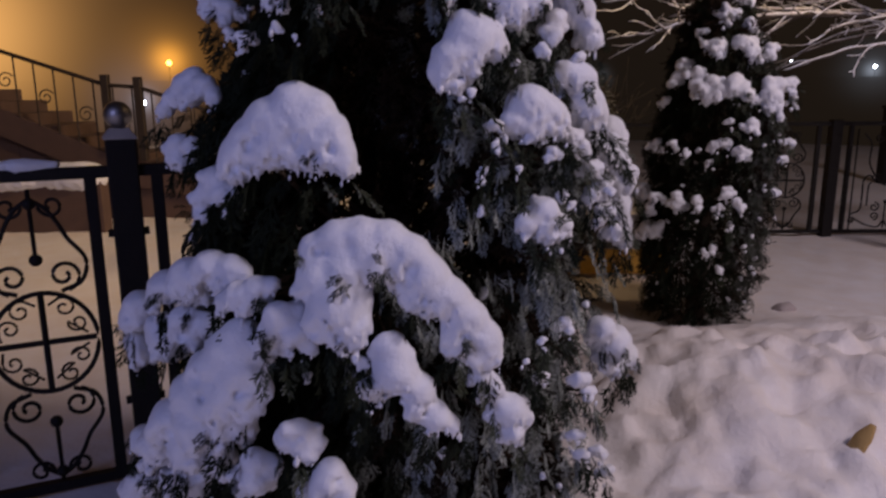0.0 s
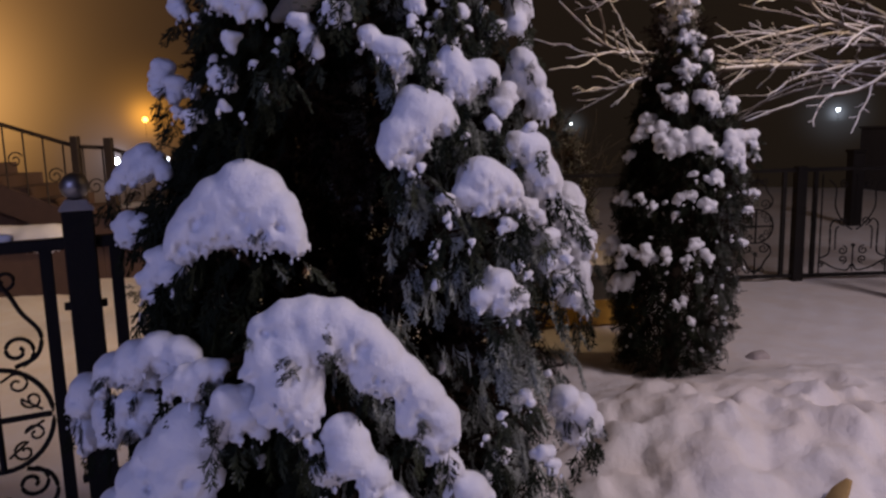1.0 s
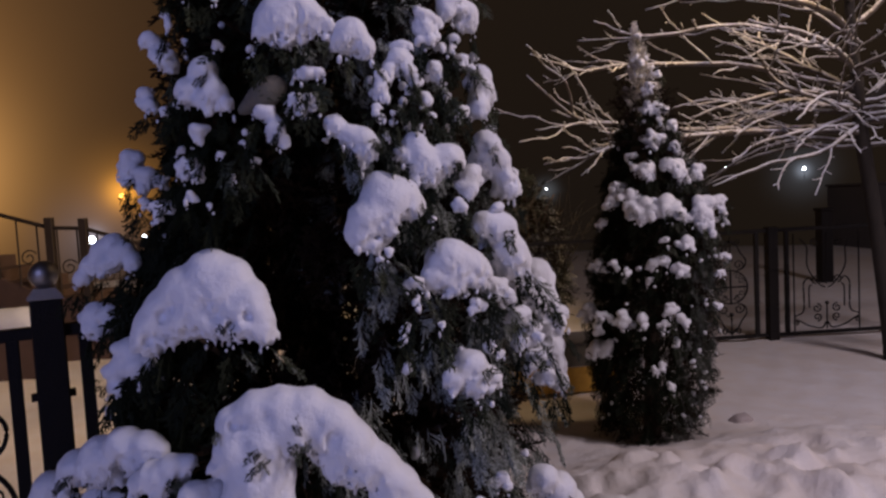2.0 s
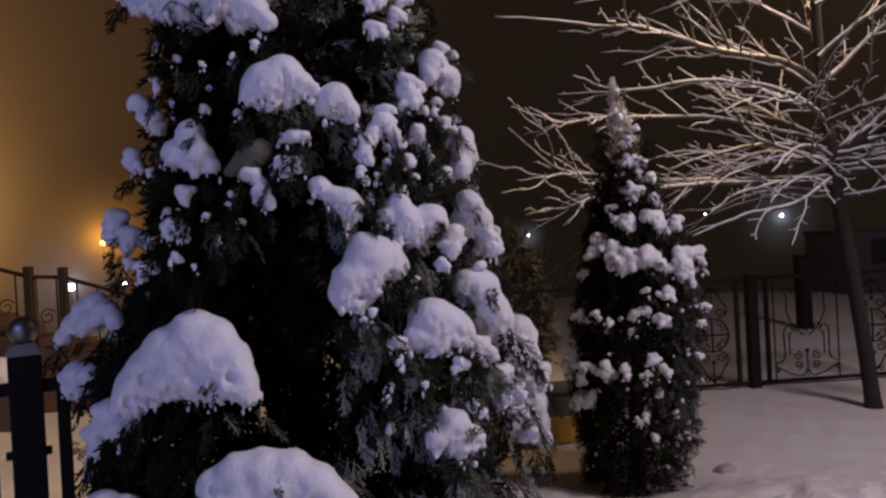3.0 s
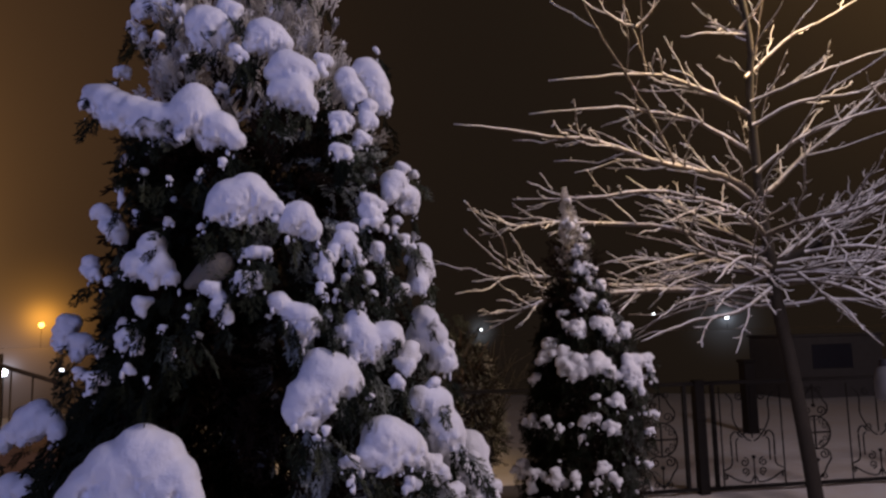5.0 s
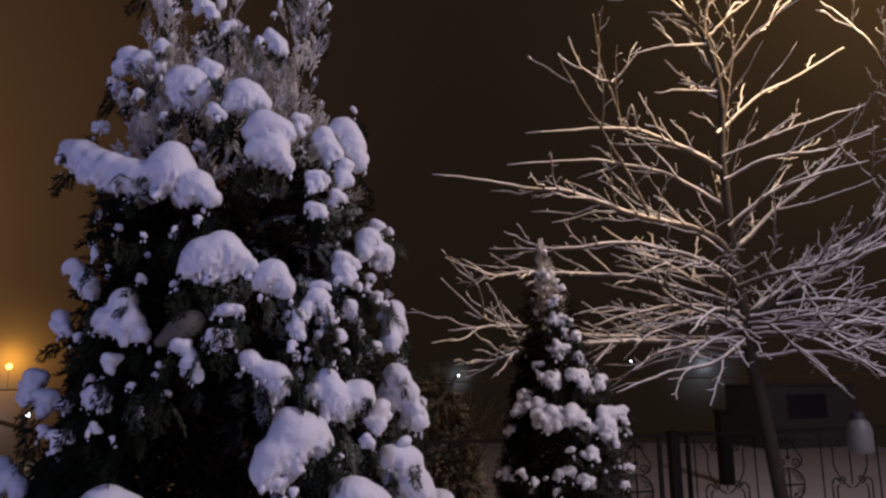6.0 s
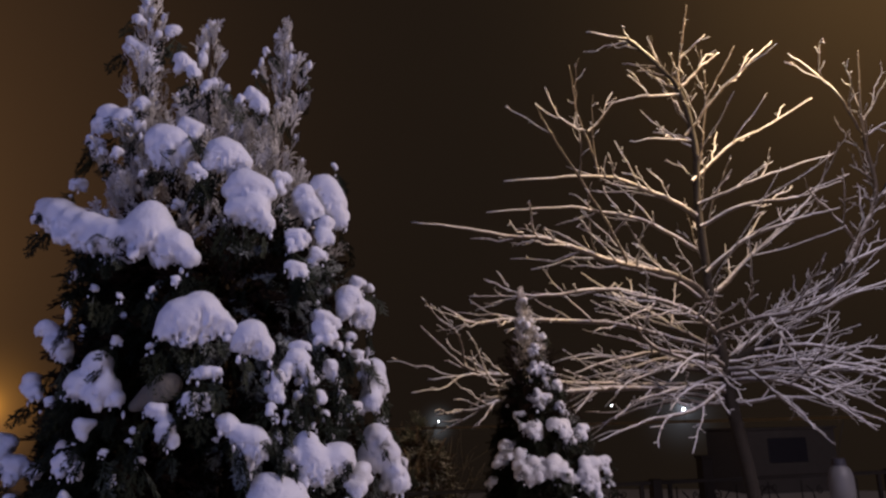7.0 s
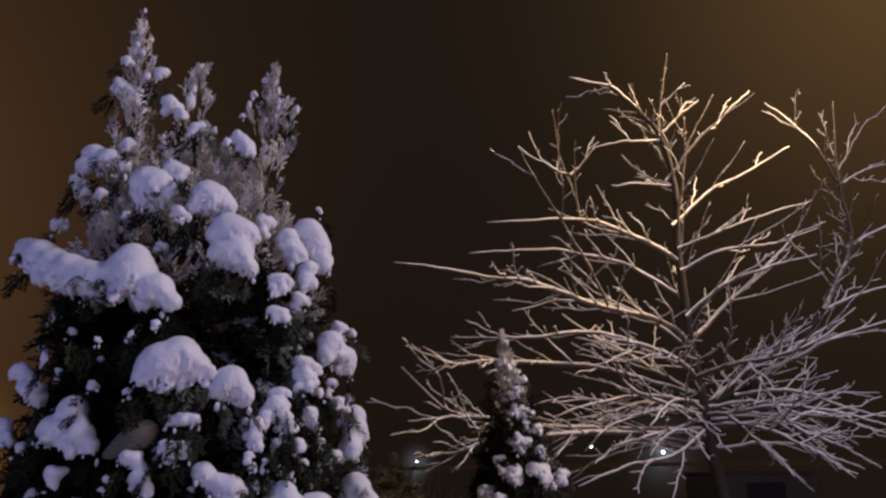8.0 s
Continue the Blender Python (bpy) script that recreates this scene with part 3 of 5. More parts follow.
    grow([(4.29, 6.50, 4.44), (4.42, 6.50, 4.91), (4.65, 6.50, 5.40), (4.93, 6.50, 5.88)], 0.010)
    grow([(4.21, 6.50, 4.00), (4.56, 6.30, 4.15), (5.05, 6.20, 4.33), (5.64, 6.20, 4.53)], 0.012)
    grow([(4.32, 6.60, 2.31), (3.91, 6.20, 2.31), (3.18, 5.80, 2.46), (2.94, 5.70, 2.70)], 0.026)
    grow([(4.36, 6.60, 2.17), (3.16, 6.50, 2.15), (2.13, 6.40, 2.21), (1.59, 6.30, 2.36), (1.24, 6.30, 2.70)], 0.030)
    grow([(1.64, 6.30, 2.35), (1.54, 6.30, 2.61), (1.37, 6.30, 2.75), (1.20, 6.30, 2.94)], 0.012)
    grow([(1.85, 6.30, 2.27), (1.57, 6.20, 2.26), (1.26, 6.20, 2.22)], 0.010)
    grow([(4.36, 6.60, 2.12), (3.03, 6.20, 2.16), (2.00, 6.00, 2.08), (1.65, 5.90, 2.00), (1.27, 5.90, 1.97)], 0.028)
    grow([(4.31, 6.60, 2.50), (3.36, 6.80, 2.79), (2.33, 6.80, 2.84), (1.90, 6.80, 2.81), (1.57, 6.80, 2.95)], 0.028)
    grow([(4.31, 6.60, 2.73), (3.31, 6.40, 3.07), (2.42, 6.20, 2.96), (2.10, 6.20, 2.95), (1.79, 6.20, 3.07)], 0.020)
    grow([(4.87, 6.50, 2.59), (4.76, 6.20, 2.61), (4.87, 6.00, 2.21), (5.25, 5.90, 2.03), (5.65, 5.80, 1.81)], 0.026)
    grow([(4.35, 6.60, 2.31), (4.43, 6.30, 2.29), (4.60, 6.10, 2.01), (5.05, 6.00, 1.57)], 0.024)
    grow([(4.36, 6.60, 2.39), (5.26, 7.20, 2.81), (6.31, 7.80, 3.31), (7.29, 8.30, 3.73)], 0.030)
    grow([(4.31, 6.60, 2.50), (4.15, 7.20, 2.86), (3.86, 7.80, 3.26), (3.67, 8.30, 3.62)], 0.030)
    grow([(4.31, 6.60, 2.67), (3.71, 5.90, 2.74), (3.05, 5.30, 2.78), (2.47, 4.90, 2.79)], 0.026)
    grow([(4.31, 6.60, 2.67), (4.35, 5.90, 2.75), (4.63, 5.40, 2.83), (4.96, 5.20, 3.05)], 0.026)
    grow([(4.25, 6.55, 3.29), (4.69, 6.40, 3.63), (5.17, 6.20, 3.78), (5.58, 6.10, 3.90)], 0.022)
    grow([(4.31, 6.60, 2.96), (3.90, 6.90, 3.35), (3.23, 7.10, 3.49), (2.56, 7.20, 3.37)], 0.022)
    grow([(4.35, 6.60, 2.28), (3.75, 6.90, 2.41), (3.06, 7.00, 2.53), (2.66, 7.10, 2.42)], 0.022)
    grow([(4.37, 6.60, 2.23), (5.26, 6.90, 2.41), (6.08, 7.00, 2.55), (6.91, 7.00, 2.61)], 0.024)
    grow([(4.36, 6.60, 2.17), (3.73, 6.20, 1.96), (3.12, 6.00, 1.86), (2.64, 5.90, 1.69)], 0.020)
    grow([(4.35, 6.60, 2.28), (3.64, 6.30, 2.11), (3.03, 5.90, 2.00), (2.67, 5.60, 1.83)], 0.020)
    grow([(4.66, 6.50, 2.49), (5.08, 6.20, 2.52), (5.52, 6.00, 2.35), (6.05, 5.90, 2.24)], 0.020)
    grow([(5.71, 6.30, 3.36), (6.08, 6.20, 3.52), (6.65, 6.10, 3.64)], 0.020)
    grow([(5.29, 6.40, 2.83), (5.70, 6.20, 3.04), (6.42, 6.10, 3.27)], 0.022)
    grow([(6.13, 6.30, 4.05), (6.63, 6.30, 4.33), (7.22, 6.30, 4.57)], 0.016)
    grow([(6.14, 6.30, 4.76), (6.45, 6.20, 4.95), (6.94, 6.20, 5.13)], 0.012)
    grow([(4.24, 6.50, 4.70), (3.83, 6.50, 4.72), (3.52, 6.50, 4.67)], 0.010)
    grow([(4.10, 6.45, 5.19), (3.62, 6.40, 5.12), (3.29, 6.40, 5.05)], 0.010)
    grow([(4.21, 6.50, 3.76), (4.60, 6.30, 3.96), (5.07, 6.20, 4.02), (5.57, 6.10, 4.20)], 0.016)
    grow([(5.89, 6.30, 3.54), (5.58, 6.20, 3.80), (5.26, 6.10, 4.00), (5.16, 6.10, 4.18)], 0.014)
    grow([(4.37, 6.60, 2.20), (4.59, 6.20, 2.15), (4.87, 5.90, 1.94), (5.13, 5.70, 1.69)], 0.024)
    grow([(4.87, 6.00, 2.21), (5.05, 5.90, 2.29), (5.39, 5.80, 2.23), (5.84, 5.80, 2.28)], 0.020)
    for k in range(15):  # low boughs that sag towards their tips
        a = (2.5 + 0.17 * k) if k < 9 else (5.6 + 0.16 * (k - 9))
        run, z = D(1.1, 1.95), D(1.95, 2.45)
        way = np.array([math.cos(a), math.sin(a), 0.0])
        z1 = z - D(0.15, 0.55)
        grow([(4.37, 6.6, z), tuple(np.array([4.37, 6.6, z + 0.06]) + way * run * 0.4), tuple(np.array([4.37, 6.6, (z + z1) / 2 + 0.06]) + way * run * 0.75), tuple(np.array([4.37, 6.6, z1]) + way * run)], 0.020)
    v, f = join(snow)
    frost = mesh_object("branch_snow", v, f, SNOW)
    frost.matrix_basis = pose(*base)
    tagged(frost, "thin ridges of snow along bare branches", "snow", kind="stuff")


bare_tree()

# ---- snow lying on the thujas ----


def snow_clump(place, lobes, label, group, rough):
    """A soft clump of snow at a place, out of lobes given as (x, y, z, radius) from it."""
    key = int(abs(place[0] * 7919 + place[1] * 104729 + place[2] * 1299709)) % 100000
    rng = np.random.default_rng(key)
    size = float(np.mean([q[3] for q in lobes]))
    lobes = [(*q[:3], q[3] * (0.96 if q[3] > 0.045 else 1.0 if q[3] > 0.018 else 0.82)) for q in lobes]
    if len(lobes) < 4 or max(q[3] for q in lobes) < 0.034:  # small clumps are crumbly, not round
        lobes = [p for x, y, z, r in lobes for p in [(x, y, z, (0.74 if place[1] < 3.5 else 0.62) * r)] + [
            (x + r * (0.80 if place[1] < 3.5 else 1.0) * math.cos(a), y + r * 0.4 * math.sin(2.3 * a), z + r * 0.70 * math.sin(a) - 0.25 * r, r * rng.uniform(0.34, 0.60))
            for a in rng.uniform(0, 6.28, 5)]]
    extra = []
    for x, y, z, r in lobes:  # small knobs that hang over the rim
        for _ in range(5 if r > 0.03 else 1):
            a, s = rng.uniform(0, 6.28), rng.uniform(0.20, 0.40)
            drop = rng.uniform(0.3, 1.25)
            wide = 0.95 - 0.25 * max(drop - 0.6, 0)
            extra.append((x + wide * r * math.cos(a), y + 0.6 * r * math.sin(a), z - drop * r, r * s))
    for v, f in snow_mesh(lobes + extra, rng, min(max(size * 0.2, 0.0052 if place[1] < 3.5 else 0.008), 0.010), rough, pieces=True):
        ob = mesh_object("snow_clump", v, f, SNOW)
        ob.matrix_basis = pose(*place)
        tagged(ob, label, "snow", group)


FRINGE = {"near": [], "second": []}
LOBES = {"near": [], "second": []}
RIM = []  # crumbs of snow that hang on below the clumps


def fringe(which, place, lobes, count, size):
    """Sprays that poke out from under a clump of snow and hang over its rim."""
    rng = np.random.default_rng(len(FRINGE[which]) + 77)
    axis = NEAR_AXIS if which == "near" else SECOND_AXIS
    LOBES[which].extend((place[0] + x, place[1] + y, place[2] + z, r) for x, y, z, r in lobes)
    for x, y, z, r in lobes:
        p = np.array(place) + np.array([x, y, z])
        mid = np.array([np.interp(p[2], [q[0] for q in axis], [q[k] for q in axis]) for k in (1, 2)])
        out = p[:2] - mid
        out /= np.linalg.norm(out) + 1e-9
        hidden = any(abs(q[0] - x) < r and q[2] < z - 0.5 * r for q in lobes)
        if r > 0.03 and rng.random() < (0.10 if hidden else 0.45):  # leaves that show through the lower front
            turn = rng.uniform(-0.8, 0.8)
            face = np.array([out[0] * math.cos(turn) - out[1] * math.sin(turn), out[0] * math.sin(turn) + out[1] * math.cos(turn), 0.0])
            for _ in range(5):
                root = p + face * r * rng.uniform(0.62, 0.85) + np.array([0, 0, r * rng.uniform(-0.55, 0.0)]) + rng.normal(0, 0.12 * r, 3)
                FRINGE[which].append((*root, *(face * 0.7 + np.array([0, 0, -0.7]) + rng.normal(0, 0.35, 3)), (0.10 + 3.4 * r) * rng.uniform(0.7, 1.2)))
        if hidden:
            continue
        for _ in range(int(2 + 50 * r)):
            a = rng.uniform(-1.6, 1.6)
            way = np.array([out[0] * math.cos(a) - out[1] * math.sin(a), out[0] * math.sin(a) + out[1] * math.cos(a), 0])
            RIM.append((*(p + way * r * rng.uniform(0.65, 0.98) - np.array([0, 0, r * rng.uniform(0.55, 1.55) + 0.004])), rng.choice([0.0022, 0.0032, 0.0045, 0.0065], p=[0.35, 0.35, 0.2, 0.1]) * (1.0 if which == "near" else 1.5)))
        for _ in range(max(2, int(count * r / 0.05))):
            a = rng.uniform(-1.5, 1.5)
            way = np.array([out[0] * math.cos(a) - out[1] * math.sin(a), out[0] * math.sin(a) + out[1] * math.cos(a), 0])
            root = p + way * r * 0.3 + np.array([0, 0, -r * rng.uniform(0.8, 1.25)])
            FRINGE[which].append((*root, *(way * 0.8 + np.array([0, 0, -rng.uniform(0.6, 2.8)])), size * rng.uniform(0.6, 1.1)))


def near_snow(place, lobes):
    fringe("near", place, lobes, 4, 0.60)
    wide = max(q[0] + q[3] for q in lobes) - min(q[0] - q[3] for q in lobes)
    kind = "broad rounded pillow of fresh snow" if wide > 0.2 else "drooping clump of fresh snow" if wide > 0.08 else "small dab of fresh snow"
    snow_clump(place, lobes, kind + " on tall thuja", "snow on tall thuja", 0.25)


def far_snow(place, lobes):
    fringe("second", place, lobes, 4, 0.6)
    snow_clump(place, lobes, "small clump of fresh snow on small thuja", "snow on small thuja", 0.36)


near_snow((-0.346, 1.689, 1.378), ((-0.134, 0.032, 0.063, 0.044), (-0.098, 0.027, 0.103, 0.053), (-0.051, 0.019, 0.143, 0.061), (0.010, 0.009, 0.180, 0.060), (0.058, -0.001, 0.166, 0.050), (0.096, -0.015, 0.116, 0.044), (0.120, -0.026, 0.064, 0.032), (0.129, -0.031, 0.030, 0.019), (0.034, -0.006, 0.124, 0.053), (-0.021, 0.002, 0.102, 0.048), (-0.064, 0.007, 0.066, 0.032), (0.068, -0.019, 0.082, 0.038), (0.061, -0.024, 0.045, 0.025), (0.008, -0.013, 0.053, 0.022), (-0.133, 0.025, 0.029, 0.029), (-0.094, 0.014, 0.045, 0.023),))
near_snow((-0.554, 1.774, 1.283), ((0.006, 0.002, 0.096, 0.052), (-0.040, 0.017, 0.038, 0.038), (0.034, -0.019, 0.060, 0.030),))
near_snow((-0.673, 2.009, 1.515), ((0.010, 0.010, 0.108, 0.030), (-0.022, 0.018, 0.086, 0.037), (0.044, -0.020, 0.084, 0.033), (-0.056, 0.020, 0.050, 0.031), (-0.086, 0.022, 0.018, 0.022), (0.000, -0.010, 0.055, 0.030), (0.072, -0.036, 0.052, 0.022),))
near_snow((-0.678, 1.945, 1.396), ((-0.028, 0.032, 0.049, 0.049), (0.028, -0.032, 0.047, 0.029),))
near_snow((-0.105, 1.578, 0.953), ((-0.177, 0.006, 0.292, 0.043), (-0.126, 0.004, 0.318, 0.048), (-0.075, 0.002, 0.325, 0.048), (-0.019, 0.002, 0.318, 0.048), (0.030, -0.001, 0.281, 0.053), (0.067, -0.003, 0.230, 0.056), (-0.050, -0.005, 0.270, 0.053), (-0.177, -0.002, 0.231, 0.051), (-0.113, -0.007, 0.246, 0.056), (-0.128, -0.010, 0.169, 0.073), (-0.167, -0.009, 0.123, 0.046), (-0.098, -0.014, 0.106, 0.041), (0.111, 0.001, 0.182, 0.056), (0.155, 0.006, 0.133, 0.054), (0.194, 0.012, 0.075, 0.050), (0.136, 0.001, 0.096, 0.041), (0.208, 0.014, 0.033, 0.028), (0.042, -0.007, 0.193, 0.035), (0.188, 0.009, 0.022, 0.022),))
near_snow((-0.078, 1.552, 0.811), ((-0.043, -0.001, 0.215, 0.046), (-0.032, -0.003, 0.156, 0.055), (0.019, -0.001, 0.113, 0.044), (0.056, 0.003, 0.055, 0.034), (-0.096, -0.006, 0.118, 0.030), (0.095, 0.008, 0.023, 0.023),))
near_snow((-0.370, 1.587, 0.997), ((-0.003, 0.002, 0.084, 0.056), (-0.040, 0.006, 0.034, 0.034), (0.043, -0.008, 0.043, 0.033),))
near_snow((0.126, 1.609, 0.758), ((-0.016, -0.005, 0.145, 0.034), (0.026, 0.007, 0.086, 0.050), (0.034, 0.009, 0.033, 0.033), (-0.043, -0.011, 0.184, 0.031),))
near_snow((-0.629, 1.759, 0.946), ((-0.208, 0.128, 0.040, 0.040), (-0.188, 0.135, 0.078, 0.049), (-0.070, 0.030, 0.159, 0.051), (0.002, -0.014, 0.200, 0.052), (0.069, -0.046, 0.229, 0.049), (0.128, -0.070, 0.230, 0.039), (0.158, -0.080, 0.219, 0.022), (0.098, -0.061, 0.193, 0.030), (0.011, -0.023, 0.161, 0.034),))
near_snow((-0.716, 1.823, 0.849), ((-0.129, 0.096, 0.061, 0.041), (-0.029, 0.019, 0.132, 0.046), (0.063, -0.045, 0.172, 0.050), (0.123, -0.078, 0.168, 0.039), (0.001, -0.011, 0.103, 0.047), (-0.111, 0.080, 0.033, 0.033), (0.083, -0.061, 0.128, 0.032),))
near_snow((-0.450, 1.625, 1.079), ((-0.059, 0.017, 0.030, 0.026), (-0.022, 0.005, 0.049, 0.036), (0.023, -0.006, 0.066, 0.035), (0.059, -0.014, 0.078, 0.021), (-0.001, -0.002, 0.026, 0.026),))
near_snow((-0.572, 1.671, 0.622), ((0.096, -0.038, 0.413, 0.044), (0.058, -0.029, 0.366, 0.057), (0.117, -0.047, 0.370, 0.046), (0.010, -0.015, 0.307, 0.064), (0.084, -0.042, 0.310, 0.062), (-0.040, 0.005, 0.242, 0.067), (0.040, -0.029, 0.244, 0.070), (0.104, -0.050, 0.259, 0.048), (-0.112, 0.045, 0.158, 0.064), (-0.029, -0.001, 0.163, 0.071), (0.051, -0.033, 0.181, 0.056), (-0.183, 0.099, 0.058, 0.058), (-0.078, 0.024, 0.080, 0.050), (-0.249, 0.167, 0.046, 0.038), (0.129, -0.055, 0.298, 0.032),))
near_snow((-0.657, 1.743, 0.524), ((0.002, -0.007, 0.127, 0.068), (-0.084, 0.053, 0.047, 0.047), (0.082, -0.046, 0.140, 0.046),))
near_snow((-0.463, 1.604, 0.639), ((0.008, -0.002, 0.084, 0.052), (-0.027, 0.008, 0.038, 0.038), (0.019, -0.005, 0.035, 0.031),))
near_snow((-0.336, 1.561, 0.762), ((0.001, -0.000, 0.055, 0.052), (0.027, -0.004, 0.029, 0.029), (-0.028, 0.004, 0.030, 0.026),))
near_snow((-0.272, 1.548, 0.629), ((-0.001, -0.001, 0.072, 0.062), (0.038, -0.003, 0.045, 0.038), (-0.037, 0.004, 0.039, 0.039),))
near_snow((-0.888, 1.906, 0.426), ((0.007, 0.004, 0.067, 0.054), (-0.007, -0.004, 0.039, 0.039),))
near_snow((0.047, 1.721, 1.583), ((0.019, 0.006, 0.114, 0.065), (-0.026, -0.010, 0.070, 0.055), (0.052, 0.016, 0.121, 0.046), (-0.045, -0.021, 0.033, 0.033), (0.000, 0.008, 0.151, 0.034),))
near_snow((0.213, 1.756, 1.472), ((-0.014, -0.002, 0.079, 0.058), (0.030, 0.014, 0.058, 0.053), (-0.056, -0.025, 0.042, 0.028), (0.061, 0.026, 0.037, 0.033), (-0.022, -0.014, 0.034, 0.034),))
near_snow((0.349, 1.926, 1.470), ((-0.009, -0.000, 0.139, 0.057), (0.018, 0.008, 0.082, 0.055), (-0.045, -0.025, 0.160, 0.031), (0.037, 0.018, 0.045, 0.045),))
near_snow((0.440, 2.052, 1.321), ((0.025, 0.046, 0.148, 0.053), (-0.026, -0.036, 0.112, 0.046), (0.044, 0.043, 0.053, 0.053), (-0.090, -0.093, 0.142, 0.031), (0.048, 0.039, 0.110, 0.032),))
near_snow((0.491, 2.064, 1.123), ((-0.003, 0.026, 0.186, 0.046), (0.014, 0.022, 0.130, 0.039), (0.020, 0.010, 0.076, 0.034), (0.030, 0.008, 0.023, 0.023), (-0.061, -0.066, 0.185, 0.026),))
near_snow((0.323, 1.837, 1.418), ((-0.000, -0.000, 0.048, 0.034), (-0.026, -0.014, 0.063, 0.023), (0.026, 0.014, 0.022, 0.022),))
near_snow((0.393, 1.903, 1.294), ((-0.013, -0.006, 0.087, 0.035), (0.019, 0.018, 0.045, 0.036), (-0.005, -0.011, 0.022, 0.022),))
near_snow((0.440, 1.943, 1.171), ((0.001, 0.006, 0.090, 0.033), (0.025, 0.022, 0.030, 0.030), (-0.025, -0.028, 0.070, 0.019),))
near_snow((0.525, 2.076, 1.296), ((-0.005, 0.001, 0.064, 0.028), (0.005, -0.001, 0.025, 0.025),))
near_snow((0.087, 1.670, 1.370), ((0.003, 0.002, 0.039, 0.017), (-0.003, -0.002, 0.014, 0.014),))
near_snow((0.307, 1.797, 1.293), ((-0.008, -0.004, 0.038, 0.019), (0.008, 0.004, 0.015, 0.015),))
near_snow((-0.350, 1.579, 1.004), ((0.011, -0.001, 0.061, 0.025), (-0.011, 0.001, 0.020, 0.020),))
near_snow((-0.195, 1.550, 0.975), ((0.009, -0.001, 0.019, 0.019), (-0.009, 0.001, 0.045, 0.016),))
near_snow((0.236, 1.677, 0.984), ((0.000, 0.000, 0.015, 0.015),))
near_snow((0.193, 1.645, 0.941), ((0.000, 0.000, 0.013, 0.013),))
near_snow((0.116, 1.692, 1.488), ((0.000, 0.000, 0.021, 0.021),))
near_snow((0.256, 1.760, 1.411), ((0.006, 0.004, 0.029, 0.022), (-0.006, -0.004, 0.015, 0.015),))
near_snow((0.238, 1.725, 1.221), ((-0.002, 0.002, 0.080, 0.046), (0.044, 0.019, 0.042, 0.034), (-0.046, -0.019, 0.055, 0.028), (0.005, -0.002, 0.026, 0.026),))
near_snow((0.482, 1.987, 0.780), ((-0.002, -0.001, 0.100, 0.060), (-0.048, -0.056, 0.158, 0.043), (0.044, 0.047, 0.044, 0.044), (0.006, 0.011, 0.033, 0.032),))
near_snow((0.361, 1.785, 0.790), ((-0.015, -0.011, 0.062, 0.030), (0.015, 0.011, 0.023, 0.023),))
near_snow((0.238, 1.673, 0.887), ((0.000, 0.000, 0.019, 0.019),))
near_snow((0.291, 1.749, 0.989), ((0.012, 0.007, 0.025, 0.025), (-0.012, -0.007, 0.020, 0.015),))
near_snow((0.354, 1.777, 0.621), ((-0.011, -0.007, 0.081, 0.023), (0.011, 0.007, 0.020, 0.020),))
near_snow((0.448, 1.914, 0.480), ((-0.017, -0.019, 0.110, 0.025), (0.017, 0.019, 0.022, 0.022),))
near_snow((-0.322, 1.825, 2.240), ((-0.160, 0.069, 0.160, 0.049), (-0.190, 0.096, 0.178, 0.038), (-0.118, 0.038, 0.134, 0.046), (-0.040, -0.008, 0.096, 0.044), (-0.077, 0.009, 0.111, 0.049), (-0.005, -0.022, 0.086, 0.047), (0.073, -0.031, 0.142, 0.041), (0.074, -0.038, 0.097, 0.062), (0.135, -0.050, 0.062, 0.043), (0.174, -0.057, 0.027, 0.027), (-0.214, 0.121, 0.197, 0.029),))
near_snow((-0.134, 1.737, 2.060), ((-0.025, -0.000, 0.062, 0.050), (0.020, 0.001, 0.081, 0.047), (0.058, 0.001, 0.047, 0.035), (-0.052, 0.000, 0.037, 0.029), (-0.001, -0.002, 0.035, 0.035),))
near_snow((0.012, 1.752, 2.019), ((-0.011, -0.000, 0.062, 0.041), (0.015, 0.002, 0.035, 0.029), (-0.031, -0.005, 0.041, 0.026), (0.027, 0.003, 0.015, 0.015),))
near_snow((-0.344, 1.773, 1.913), ((0.005, 0.001, 0.102, 0.035), (-0.032, 0.009, 0.061, 0.033), (0.026, -0.009, 0.046, 0.036), (0.057, -0.019, 0.020, 0.020), (-0.056, 0.017, 0.054, 0.018),))
near_snow((-0.457, 1.864, 2.030), ((-0.021, 0.014, 0.077, 0.029), (-0.003, 0.000, 0.035, 0.032), (0.024, -0.015, 0.016, 0.016),))
near_snow((-0.511, 1.905, 1.941), ((-0.010, 0.009, 0.049, 0.028), (0.010, -0.009, 0.019, 0.019),))
near_snow((-0.454, 1.838, 1.919), ((0.000, 0.000, 0.017, 0.017),))
near_snow((-0.096, 1.723, 1.967), ((0.001, -0.000, 0.021, 0.021), (0.023, 0.001, 0.022, 0.017), (-0.024, -0.000, 0.024, 0.014),))
near_snow((-0.117, 1.713, 1.896), ((-0.002, 0.000, 0.028, 0.028), (0.024, 0.001, 0.030, 0.020), (-0.022, -0.001, 0.016, 0.014),))
near_snow((-0.183, 1.711, 1.820), ((-0.007, 0.002, 0.084, 0.026), (0.011, -0.002, 0.043, 0.025), (0.023, -0.005, 0.017, 0.017), (-0.027, 0.005, 0.095, 0.016),))
near_snow((-0.247, 1.719, 1.831), ((0.003, 0.001, 0.031, 0.016), (-0.003, -0.001, 0.011, 0.011),))
near_snow((-0.358, 1.762, 1.841), ((0.004, 0.000, 0.037, 0.021), (-0.004, -0.000, 0.015, 0.015),))
